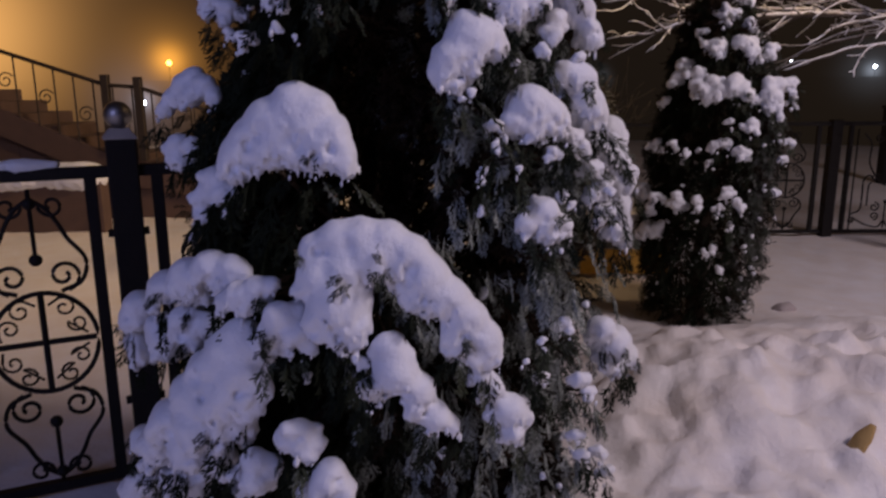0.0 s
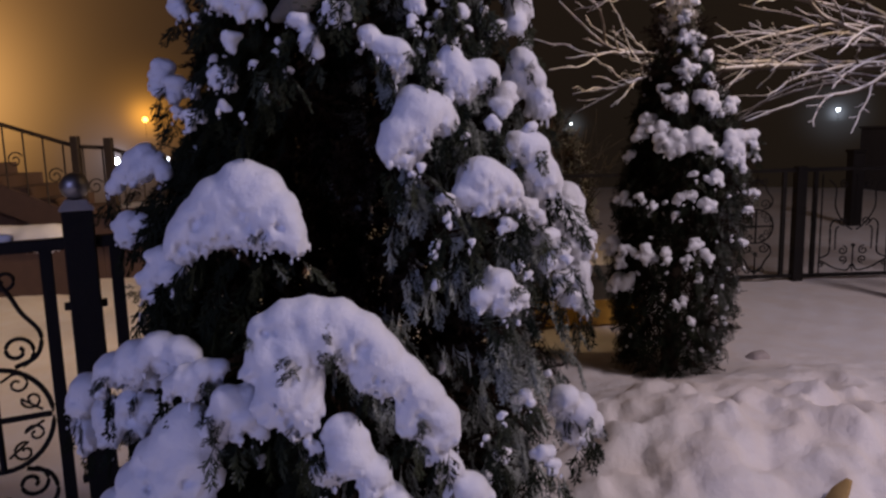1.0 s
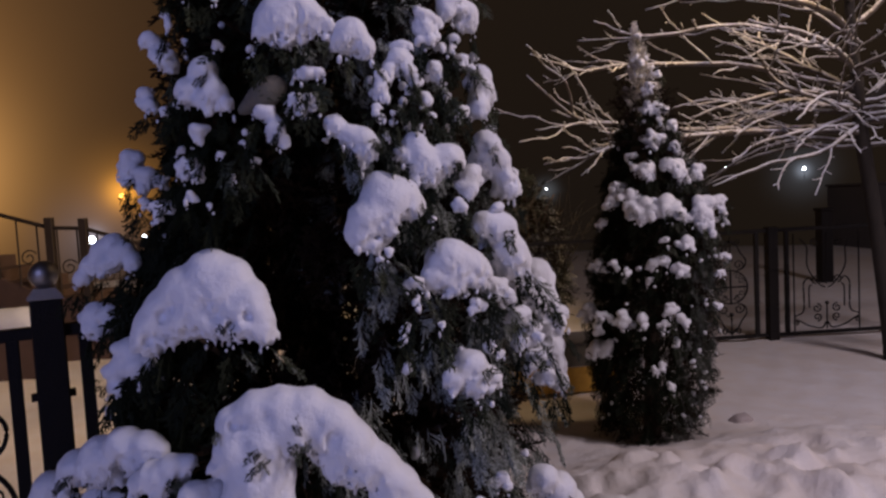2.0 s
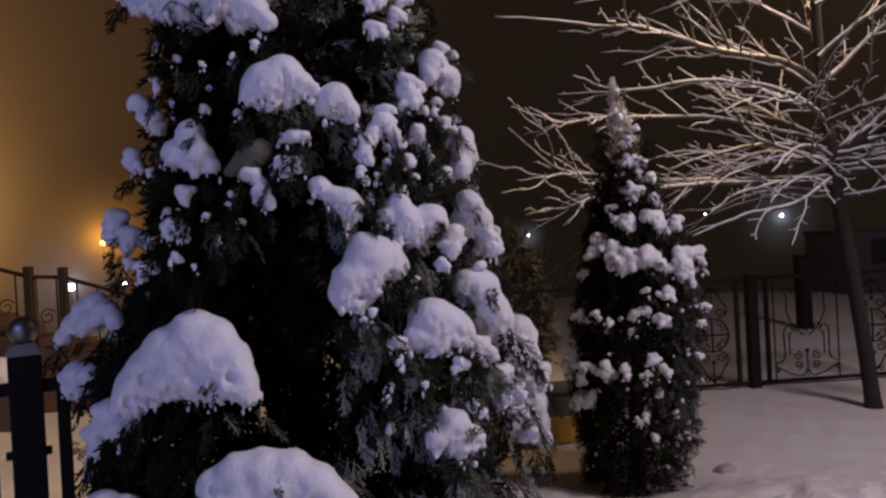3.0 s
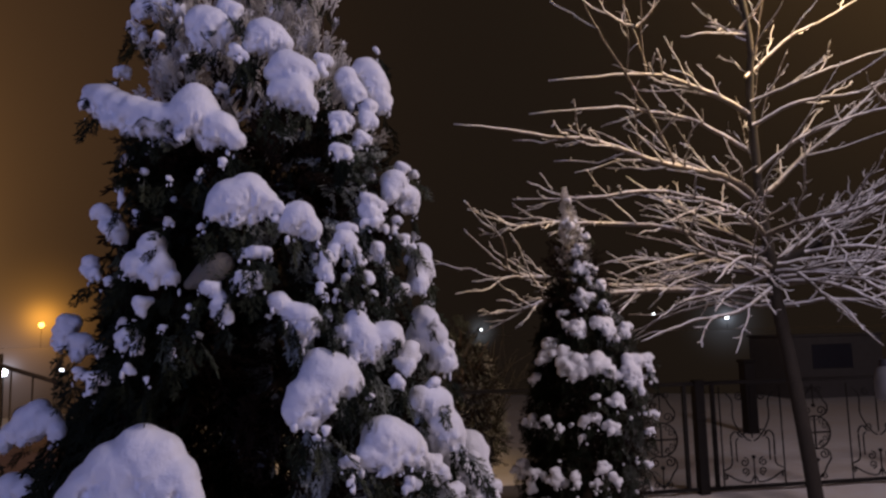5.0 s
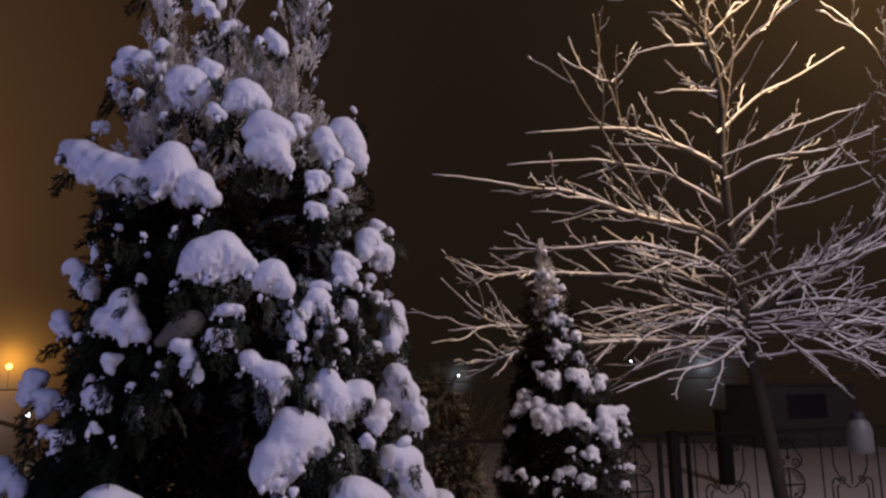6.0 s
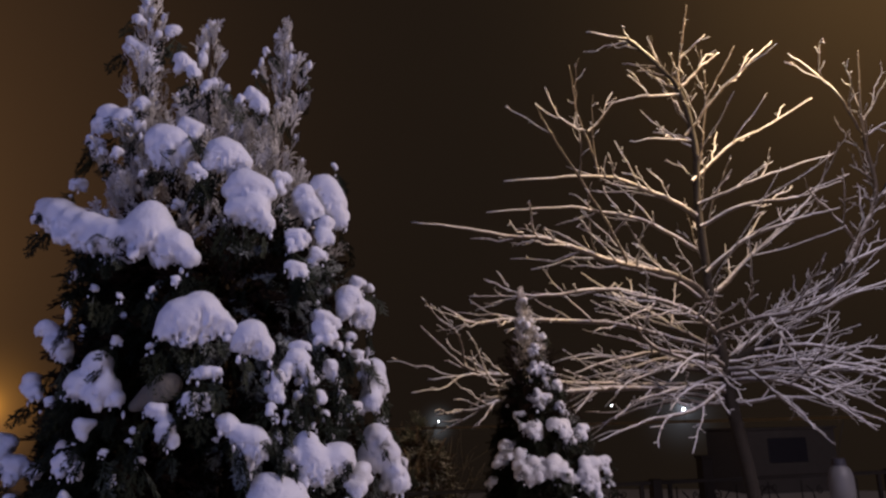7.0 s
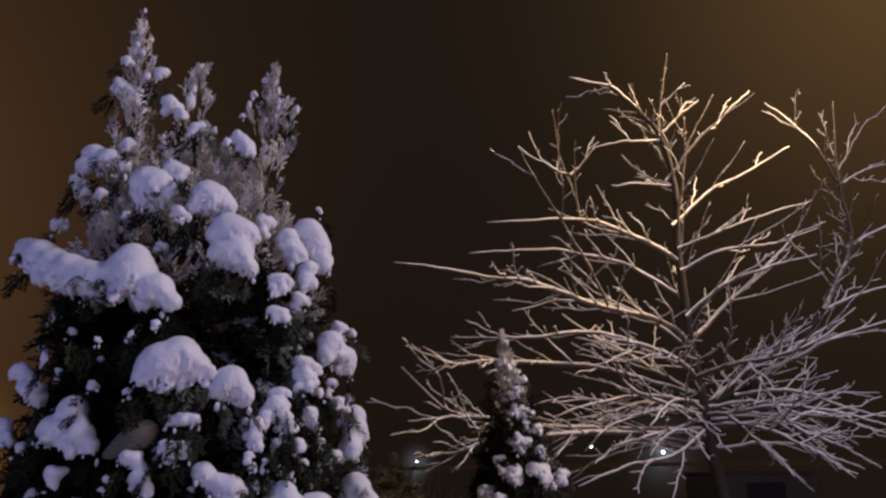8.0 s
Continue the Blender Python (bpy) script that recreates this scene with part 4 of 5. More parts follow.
near_snow((-0.593, 2.016, 1.755), ((-0.024, 0.027, 0.092, 0.033), (0.049, -0.056, 0.036, 0.036), (-0.026, 0.028, 0.047, 0.026),))
near_snow((-0.381, 1.775, 1.765), ((-0.014, 0.007, 0.033, 0.027), (0.014, -0.007, 0.021, 0.021),))
near_snow((-0.378, 1.736, 1.711), ((0.000, 0.000, 0.018, 0.018),))
near_snow((-0.466, 1.779, 1.668), ((0.005, 0.001, 0.041, 0.023), (-0.005, -0.001, 0.015, 0.015),))
near_snow((-0.507, 1.825, 1.701), ((0.000, 0.000, 0.019, 0.019),))
near_snow((-0.004, 1.734, 1.763), ((-0.042, -0.001, 0.110, 0.028), (-0.011, 0.000, 0.085, 0.026), (0.018, 0.004, 0.075, 0.034), (0.019, 0.001, 0.039, 0.023), (0.016, -0.004, 0.013, 0.013),))
near_snow((0.105, 1.784, 1.977), ((0.001, 0.001, 0.052, 0.032), (-0.021, -0.008, 0.023, 0.023), (0.020, 0.006, 0.032, 0.021),))
near_snow((0.067, 1.756, 1.924), ((-0.001, 0.001, 0.055, 0.020), (0.001, -0.001, 0.020, 0.020),))
near_snow((0.053, 1.741, 1.875), ((-0.004, -0.000, 0.035, 0.017), (0.004, 0.000, 0.014, 0.014),))
near_snow((0.179, 1.848, 2.062), ((-0.005, -0.000, 0.075, 0.028), (0.003, 0.001, 0.039, 0.028), (0.017, 0.010, 0.064, 0.022), (-0.015, -0.010, 0.015, 0.015),))
near_snow((0.201, 1.848, 1.968), ((-0.005, -0.001, 0.039, 0.026), (0.005, 0.001, 0.018, 0.018),))
near_snow((0.164, 1.805, 1.920), ((0.000, 0.000, 0.019, 0.019),))
near_snow((0.269, 1.967, 2.121), ((-0.020, -0.017, 0.086, 0.039), (0.022, 0.021, 0.053, 0.037), (-0.031, -0.030, 0.043, 0.026), (0.029, 0.026, 0.023, 0.023),))
near_snow((0.304, 2.068, 2.241), ((-0.019, -0.032, 0.024, 0.024), (0.019, 0.032, 0.026, 0.018),))
near_snow((0.330, 2.021, 1.897), ((-0.005, 0.003, 0.117, 0.037), (-0.000, -0.002, 0.076, 0.037), (-0.016, -0.031, 0.032, 0.032), (0.022, 0.031, 0.066, 0.024),))
near_snow((0.286, 1.961, 2.014), ((-0.011, -0.008, 0.036, 0.021), (0.011, 0.008, 0.016, 0.016),))
near_snow((0.160, 1.772, 1.728), ((-0.023, -0.004, 0.100, 0.029), (-0.011, -0.004, 0.065, 0.037), (0.045, 0.017, 0.057, 0.044), (-0.058, -0.018, 0.073, 0.020), (0.007, -0.004, 0.030, 0.029), (0.068, 0.032, 0.071, 0.024), (-0.028, -0.019, 0.018, 0.018),))
near_snow((0.354, 1.983, 1.677), ((-0.024, -0.012, 0.144, 0.042), (0.001, 0.006, 0.106, 0.043), (0.024, 0.013, 0.051, 0.036), (-0.030, -0.014, 0.167, 0.026), (0.029, 0.008, 0.020, 0.020),))
near_snow((0.259, 1.831, 1.699), ((0.007, 0.007, 0.044, 0.035), (-0.007, -0.007, 0.021, 0.021),))
near_snow((0.234, 1.789, 1.664), ((0.000, 0.000, 0.019, 0.019),))
near_snow((0.099, 1.830, 2.301), ((0.008, 0.005, 0.042, 0.024), (-0.008, -0.005, 0.016, 0.016),))
near_snow((0.118, 1.819, 2.236), ((-0.009, -0.003, 0.022, 0.022), (0.009, 0.003, 0.014, 0.012),))
near_snow((0.118, 1.799, 2.038), ((0.000, 0.000, 0.021, 0.021),))
near_snow((0.137, 1.794, 1.938), ((0.008, 0.004, 0.044, 0.019), (-0.008, -0.004, 0.015, 0.015),))
near_snow((0.216, 1.877, 2.052), ((0.000, 0.000, 0.017, 0.017),))
near_snow((0.250, 1.918, 2.056), ((0.007, 0.007, 0.036, 0.021), (-0.007, -0.007, 0.013, 0.013),))
near_snow((0.310, 2.012, 2.045), ((0.000, 0.000, 0.018, 0.018),))
near_snow((0.070, 1.739, 1.831), ((0.000, 0.000, 0.014, 0.014),))
near_snow((0.092, 1.757, 1.883), ((0.000, 0.000, 0.013, 0.013),))
near_snow((0.223, 1.856, 1.928), ((0.000, 0.000, 0.015, 0.015),))
near_snow((0.253, 1.877, 1.880), ((0.007, 0.006, 0.032, 0.019), (-0.007, -0.006, 0.012, 0.012),))
near_snow((0.183, 1.811, 1.881), ((0.000, 0.000, 0.013, 0.013),))
near_snow((0.152, 1.784, 1.854), ((0.000, 0.000, 0.012, 0.012),))
near_snow((0.348, 2.014, 1.856), ((0.000, 0.000, 0.018, 0.018),))
near_snow((0.424, 2.133, 1.741), ((0.000, 0.000, 0.018, 0.018),))
near_snow((-0.421, 1.845, 2.225), ((0.000, 0.000, 0.018, 0.018),))
near_snow((-0.372, 1.807, 2.188), ((0.000, 0.000, 0.014, 0.014),))
near_snow((-0.302, 1.766, 2.057), ((0.000, 0.000, 0.015, 0.015),))
near_snow((-0.431, 1.846, 2.125), ((-0.005, 0.003, 0.036, 0.018), (0.005, -0.003, 0.013, 0.013),))
near_snow((-0.230, 1.751, 2.174), ((0.000, 0.000, 0.013, 0.013),))
near_snow((-0.176, 1.744, 2.194), ((0.000, 0.000, 0.016, 0.016),))
near_snow((-0.306, 1.773, 2.162), ((0.000, 0.000, 0.012, 0.012),))
near_snow((-0.221, 1.741, 2.039), ((0.000, 0.000, 0.013, 0.013),))
near_snow((-0.407, 1.787, 1.825), ((0.000, 0.000, 0.014, 0.014),))
near_snow((-0.305, 1.732, 1.806), ((0.000, 0.000, 0.013, 0.013),))
near_snow((-0.274, 1.707, 1.754), ((0.000, 0.000, 0.011, 0.011),))
near_snow((-0.328, 1.705, 1.693), ((0.000, 0.000, 0.011, 0.011),))
near_snow((-0.222, 1.707, 1.789), ((0.000, 0.000, 0.013, 0.013),))
near_snow((-0.453, 1.804, 1.763), ((0.000, 0.000, 0.012, 0.012),))
near_snow((0.129, 1.727, 1.686), ((0.000, 0.000, 0.014, 0.014),))
near_snow((0.167, 1.729, 1.632), ((0.000, 0.000, 0.013, 0.013),))
near_snow((0.344, 1.896, 1.619), ((-0.007, -0.002, 0.044, 0.019), (0.007, 0.002, 0.014, 0.014),))
near_snow((0.407, 1.933, 1.481), ((-0.012, -0.007, 0.059, 0.021), (0.012, 0.007, 0.018, 0.018),))
near_snow((0.459, 2.001, 1.431), ((0.000, 0.000, 0.020, 0.020),))
near_snow((0.051, 1.656, 1.557), ((0.008, 0.003, 0.028, 0.015), (-0.008, -0.003, 0.011, 0.011),))
near_snow((0.171, 1.660, 1.401), ((0.000, 0.000, 0.012, 0.012),))
near_snow((0.116, 1.648, 1.459), ((0.000, 0.000, 0.011, 0.011),))
near_snow((0.431, 1.889, 1.312), ((0.000, 0.000, 0.018, 0.018),))
near_snow((0.474, 1.937, 1.233), ((0.000, 0.000, 0.017, 0.017),))
near_snow((-0.363, 2.131, 2.935), ((-0.030, -0.008, 0.079, 0.029), (0.002, 0.001, 0.051, 0.035), (0.028, 0.007, 0.024, 0.024),))
near_snow((-0.269, 2.056, 3.015), ((0.000, 0.000, 0.022, 0.022),))
near_snow((-0.385, 2.117, 3.083), ((0.000, 0.000, 0.019, 0.019),))
near_snow((-0.212, 1.997, 2.856), ((-0.012, 0.004, 0.045, 0.030), (0.012, -0.004, 0.019, 0.019),))
near_snow((-0.396, 2.025, 2.671), ((-0.029, 0.024, 0.075, 0.038), (0.019, -0.001, 0.055, 0.037), (0.062, -0.040, 0.025, 0.025), (-0.052, 0.017, 0.038, 0.027),))
near_snow((-0.369, 1.916, 2.566), ((0.000, 0.000, 0.019, 0.019),))
near_snow((-0.444, 2.025, 2.610), ((-0.014, 0.014, 0.048, 0.023), (0.014, -0.014, 0.015, 0.015),))
near_snow((-0.337, 2.011, 2.756), ((0.000, 0.000, 0.021, 0.021),))
near_snow((-0.498, 2.064, 2.520), ((0.000, 0.000, 0.023, 0.023),))
near_snow((-0.226, 1.845, 2.530), ((-0.019, 0.008, 0.076, 0.043), (0.008, 0.001, 0.069, 0.041), (-0.009, -0.003, 0.033, 0.033), (0.020, -0.006, 0.034, 0.030),))
near_snow((-0.178, 1.859, 2.613), ((-0.010, 0.002, 0.034, 0.034), (0.010, -0.002, 0.025, 0.024),))
near_snow((-0.145, 1.811, 2.485), ((-0.009, 0.001, 0.023, 0.023), (0.009, -0.001, 0.017, 0.013),))
near_snow((-0.079, 1.835, 2.519), ((-0.015, 0.000, 0.052, 0.043), (0.013, 0.003, 0.048, 0.036), (-0.041, -0.006, 0.026, 0.026), (0.043, 0.003, 0.026, 0.023),))
near_snow((-0.019, 2.006, 2.768), ((-0.000, 0.001, 0.041, 0.030), (-0.017, -0.003, 0.055, 0.020), (0.017, 0.003, 0.022, 0.022),))
near_snow((-0.144, 1.973, 2.803), ((-0.009, -0.001, 0.022, 0.022), (0.009, 0.001, 0.039, 0.015),))
near_snow((-0.062, 1.976, 2.774), ((0.000, 0.000, 0.018, 0.018),))
near_snow((-0.012, 1.806, 2.347), ((-0.019, 0.006, 0.129, 0.048), (0.017, 0.010, 0.118, 0.042), (0.000, -0.004, 0.057, 0.044), (-0.037, -0.010, 0.059, 0.028), (0.037, -0.002, 0.022, 0.022),))
near_snow((0.176, 1.978, 2.405), ((-0.054, -0.034, 0.093, 0.034), (0.004, 0.019, 0.133, 0.046), (0.031, 0.027, 0.086, 0.046), (-0.029, -0.036, 0.037, 0.037), (0.048, 0.024, 0.035, 0.028),))
near_snow((0.170, 1.897, 2.281), ((0.010, 0.016, 0.119, 0.030), (0.002, 0.002, 0.081, 0.026), (-0.012, -0.019, 0.026, 0.026),))
near_snow((0.097, 1.833, 2.312), ((0.007, 0.005, 0.040, 0.027), (-0.007, -0.005, 0.016, 0.016),))
near_snow((0.097, 1.808, 2.238), ((0.011, 0.003, 0.022, 0.022), (-0.011, -0.003, 0.023, 0.016),))
near_snow((0.059, 1.888, 2.469), ((0.001, 0.004, 0.054, 0.024), (-0.001, -0.004, 0.017, 0.017),))
near_snow((0.217, 2.100, 2.626), ((0.000, 0.000, 0.015, 0.015),))
near_snow((0.063, 1.861, 2.397), ((-0.002, 0.002, 0.036, 0.016), (0.002, -0.002, 0.011, 0.011),))
near_snow((0.055, 2.175, 2.958), ((0.001, -0.000, 0.045, 0.018), (-0.001, 0.000, 0.014, 0.014),))
near_snow((0.090, 2.167, 3.019), ((0.000, 0.000, 0.014, 0.014),))
near_snow((0.102, 2.167, 2.947), ((0.000, 0.000, 0.016, 0.016),))
near_snow((0.048, 2.111, 2.788), ((-0.003, 0.003, 0.054, 0.018), (0.003, -0.003, 0.015, 0.015),))
near_snow((0.001, 2.105, 3.007), ((0.000, 0.000, 0.014, 0.014),))
near_snow((-0.026, 2.045, 2.897), ((0.000, 0.000, 0.013, 0.013),))
far_snow((1.623, 4.674, 1.493), ((-0.039, 0.030, 0.155, 0.070), (0.041, -0.017, 0.112, 0.083), (-0.002, -0.013, 0.062, 0.062),))
far_snow((1.800, 4.593, 1.494), ((-0.033, 0.010, 0.107, 0.076), (0.036, -0.004, 0.071, 0.062), (-0.003, -0.005, 0.055, 0.055),))
far_snow((2.077, 4.656, 1.451), ((-0.010, -0.005, 0.135, 0.092), (-0.080, -0.037, 0.070, 0.070), (0.090, 0.042, 0.129, 0.062),))
far_snow((2.054, 4.612, 1.379), ((0.014, 0.003, 0.046, 0.046), (-0.014, -0.003, 0.095, 0.049),))
far_snow((2.221, 4.758, 1.442), ((0.000, 0.000, 0.044, 0.044),))
far_snow((1.511, 4.849, 1.579), ((-0.013, 0.005, 0.057, 0.057), (0.013, -0.005, 0.109, 0.042),))
far_snow((1.548, 4.822, 1.686), ((0.000, 0.000, 0.042, 0.042),))
far_snow((1.701, 4.721, 1.751), ((-0.012, 0.008, 0.081, 0.067), (0.012, -0.008, 0.049, 0.049),))
far_snow((1.638, 4.812, 1.880), ((0.000, 0.000, 0.035, 0.035),))
far_snow((1.883, 4.693, 1.715), ((-0.003, 0.001, 0.108, 0.077), (0.043, -0.008, 0.053, 0.053), (-0.040, 0.007, 0.136, 0.042),))
far_snow((2.046, 4.755, 1.735), ((0.002, 0.010, 0.082, 0.051), (-0.002, -0.010, 0.036, 0.036),))
far_snow((1.790, 4.787, 1.987), ((-0.025, 0.003, 0.057, 0.057), (0.025, -0.003, 0.043, 0.036),))
far_snow((1.931, 4.856, 2.076), ((0.000, 0.000, 0.029, 0.029),))
far_snow((1.762, 4.763, 1.938), ((0.000, 0.000, 0.032, 0.032),))
far_snow((1.852, 4.851, 2.169), ((0.000, 0.000, 0.047, 0.047),))
far_snow((1.937, 4.771, 1.900), ((-0.004, 0.005, 0.064, 0.043), (0.004, -0.005, 0.029, 0.029),))
far_snow((1.455, 4.888, 1.437), ((0.000, 0.000, 0.039, 0.039),))
far_snow((1.699, 4.575, 1.177), ((0.019, -0.003, 0.058, 0.055), (-0.019, 0.003, 0.034, 0.034),))
far_snow((1.663, 4.583, 1.084), ((0.000, 0.000, 0.027, 0.027),))
far_snow((1.859, 4.549, 1.137), ((-0.016, -0.000, 0.051, 0.048), (0.016, 0.000, 0.031, 0.031),))
far_snow((1.891, 4.556, 1.282), ((-0.011, 0.001, 0.072, 0.045), (0.011, -0.001, 0.035, 0.035),))
far_snow((1.763, 4.568, 1.329), ((0.000, 0.000, 0.031, 0.031),))
far_snow((2.214, 4.734, 1.201), ((0.000, 0.000, 0.033, 0.033),))
far_snow((2.156, 4.673, 1.095), ((0.000, 0.000, 0.029, 0.029),))
far_snow((1.404, 4.916, 1.158), ((0.007, -0.020, 0.053, 0.046), (-0.007, 0.020, 0.032, 0.032),))
far_snow((1.476, 4.745, 1.176), ((0.000, 0.000, 0.038, 0.038),))
far_snow((1.532, 4.674, 1.143), ((0.000, 0.000, 0.031, 0.031),))
far_snow((1.366, 5.014, 0.795), ((-0.007, 0.063, 0.056, 0.056), (0.007, -0.063, 0.108, 0.054),))
far_snow((1.398, 4.820, 0.737), ((0.018, -0.021, 0.135, 0.049), (-0.018, 0.021, 0.047, 0.047),))
far_snow((1.511, 4.662, 0.803), ((-0.014, 0.008, 0.078, 0.059), (0.014, -0.008, 0.045, 0.045),))
far_snow((1.596, 4.601, 0.811), ((0.005, -0.002, 0.041, 0.041), (-0.005, 0.002, 0.076, 0.028),))
far_snow((1.393, 4.829, 0.566), ((-0.020, 0.008, 0.084, 0.065), (0.023, -0.047, 0.086, 0.050), (-0.047, 0.103, 0.037, 0.037), (0.044, -0.064, 0.130, 0.028),))
far_snow((1.771, 4.546, 0.866), ((0.011, -0.000, 0.083, 0.038), (-0.011, 0.000, 0.034, 0.034),))
far_snow((1.834, 4.541, 0.809), ((0.000, 0.000, 0.049, 0.049),))
far_snow((1.725, 4.552, 0.793), ((0.000, 0.000, 0.035, 0.035),))
far_snow((1.794, 4.545, 0.694), ((0.000, 0.000, 0.028, 0.028),))
far_snow((2.113, 4.642, 0.892), ((0.000, 0.000, 0.029, 0.029),))
far_snow((1.685, 4.563, 0.510), ((0.016, -0.003, 0.056, 0.031), (-0.016, 0.003, 0.024, 0.024),))
far_snow((1.753, 4.551, 0.413), ((0.000, 0.000, 0.028, 0.028),))
far_snow((1.653, 4.572, 0.528), ((0.000, 0.000, 0.024, 0.024),))
far_snow((1.911, 4.561, 0.554), ((0.000, 0.000, 0.021, 0.021),))
far_snow((1.958, 4.573, 0.627), ((0.000, 0.000, 0.018, 0.018),))
far_snow((1.817, 4.889, 2.336), ((0.000, 0.000, 0.042, 0.042),))
far_snow((1.886, 4.956, 2.446), ((0.000, 0.000, 0.027, 0.027),))
far_snow((1.754, 4.883, 2.312), ((0.000, 0.000, 0.036, 0.036),))
far_snow((1.792, 4.849, 2.193), ((-0.024, 0.000, 0.046, 0.046), (0.024, -0.000, 0.045, 0.036),))
far_snow((1.759, 4.926, 2.516), ((0.000, 0.000, 0.026, 0.026),))
far_snow((1.841, 4.824, 2.106), ((0.000, 0.000, 0.031, 0.031),))
far_snow((1.922, 4.855, 2.076), ((0.000, 0.000, 0.042, 0.042),))
far_snow((1.763, 4.970, 2.707), ((0.000, 0.000, 0.021, 0.021),))


def snow_crumbs(name, profile, axis, z0, z1, count, small, large, label, seed):
    """Crumbs of snow caught on the sprays, too many to count."""
    rng = np.random.default_rng(seed)
    ball = bmesh.new()
    bmesh.ops.create_icosphere(ball, subdivisions=2, radius=1.0)
    bv = np.array([v.co[:] for v in ball.verts])
    bf = np.array([[v.index for v in f.verts] for f in ball.faces])
    ball.free()
    pz, pr = np.array(profile).T
    az, ax, ay = np.array(axis).T
    out = []
    for i in range(count):
        z = rng.uniform(z0, z1)
        a = rng.uniform(0, 6.28)
        if 1.0 < z < 2.1 and -2.05 < (a if a < 3.14 else a - 6.283) < -1.2:
            continue
        r = np.interp(z, pz, pr) * rng.uniform(0.82, 0.98)
        c = np.array([np.interp(z, az, ax) + r * math.cos(a), np.interp(z, az, ay) + r * math.sin(a), z])
        for _ in range(rng.integers(1, 4)):
            s = rng.uniform(small, large)
            bumps = 1 + 0.25 * np.sin(bv @ rng.normal(0, 2.2, 3) + rng.uniform(0, 6)) + 0.15 * np.sin(bv @ rng.normal(0, 4, 3))
            out.append((bv * bumps[:, None] * s * np.array([1, 1, 1.0]) + c + rng.normal(0, s * 0.9, 3), bf))
    v, f = join(out)
    ob = mesh_object(name, v, f, SNOW)
    return tagged(ob, label, "snow", kind="stuff")


# ---- the two snowed-up thujas, their sprays kept clear of the snow they carry ----
near_thuja = thuja("thuja", (-0.20, 2.24, 0.0), NEAR_PROFILE, NEAR_AXIS, "tall dark green thuja loaded with fresh snow", 5200, SPRAYS, THUJA, THUJA_TOP, 2.35,
      spires=((-0.35, 2.14, 2.45, 3.21, 0.16), (-0.17, 2.14, 2.5, 3.07, 0.12), (0.055, 2.14, 2.45, 3.10, 0.16)),
      hollow=(-1.63, 0.33, 1.22, 2.0, 0.50), frosted=THUJA_FROST, snow=LOBES["near"], seed=3)
# The paler far leaf paints the lit right side of the small thuja.
second_thuja = thuja("thuja", (1.78, 5.0, 0.0), SECOND_PROFILE, SECOND_AXIS, "small columnar thuja with snow bands in open yard", 3300, SPRAYS_FAR, THUJA, THUJA_TOP, 2.2, size=0.9, droop=0.9, frosted=THUJA_FAR, lit_way=-0.3, snow=LOBES["second"], seed=9)

for which, thing, at in (("near", near_thuja, (-0.20, 2.24, 0.0)), ("second", second_thuja, (1.78, 5.0, 0.0))):
    q = np.array(FRINGE[which])
    # Fringe pointing to the lamp side gets the leaf with painted-in light.
    lit_side = q[:, 3] - 0.4 * q[:, 4] + np.random.default_rng(3).normal(0, 0.15, len(q)) > 0.62
    for some, leaf, label in ((lit_side, THUJA_FRINGE, "frosted lit-side sprays hanging below snow"), (~lit_side, THUJA, "dark sprays hanging below snow")):
        v, f = spread_fronds(SPRAYS if which == "near" else SPRAYS_FAR, q[some, :3] - np.array(at), q[some, 3:6], q[some, 6], np.random.default_rng(12))
        mesh_object("fringe", v, f, leaf, thing, label, smooth=False)

snow_crumbs("snow_crumbs", NEAR_PROFILE, NEAR_AXIS, 0.1, 2.7, 260, 0.004, 0.012, "crumbs of snow caught on tall thuja sprays", 31)


def rim_crumbs():
    """Loose crumbs of snow on the sprays just below the clumps."""
    rng = np.random.default_rng(35)
    ball = bmesh.new()
    bmesh.ops.create_icosphere(ball, subdivisions=1, radius=1.0)
    bv = np.array([v.co[:] for v in ball.verts])
    bf = np.array([[v.index for v in f.verts] for f in ball.faces])
    ball.free()
    out = []
    for x, y, z, wide in RIM:
        stretch = np.array([rng.uniform(0.7, 1.3), 1.0, rng.uniform(0.8, 2.2)])
        out.append((bv * (1 + rng.uniform(-0.25, 0.25, (len(bv), 1))) * wide * stretch + np.array([x, y, z]), bf))
    v, f = join(out)
    tagged(mesh_object("rim_crumbs", v, f, SNOW), "loose crumbs of snow below the clumps", "snow", kind="stuff")


rim_crumbs()


def shoot_caps():
    """Small stretched caps of snow on the ends of the upright shoots."""
    rng = np.random.default_rng(32)
    ball = bmesh.new()
    bmesh.ops.create_icosphere(ball, subdivisions=2, radius=1.0)
    bv = np.array([v.co[:] for v in ball.verts])
    bf = np.array([[v.index for v in f.verts] for f in ball.faces])
    ball.free()
    out = []
    for tip in SHOOT_TIPS:
        if rng.random() < 0.55:
            continue
        wide = rng.choice([0.005, 0.007, 0.010, 0.014], p=[0.4, 0.3, 0.2, 0.1])
        bumps = 1 + 0.22 * np.sin(bv @ rng.normal(0, 2.4, 3) + rng.uniform(0, 6))
        out.append((bv * bumps[:, None] * wide * np.array([1, 1, rng.uniform(1.0, 2.2)]) + tip - np.array([0, 0, wide * 0.7]), bf))
    v, f = join(out)
    tagged(mesh_object("shoot_caps", v, f, SNOW), "small caps of snow on thuja shoot tips", "snow", kind="stuff")


shoot_caps()
snow_crumbs("snow_crumbs", SECOND_PROFILE, SECOND_AXIS, 0.1, 2.6, 150, 0.006, 0.014, "crumbs of snow caught on small thuja", 33)

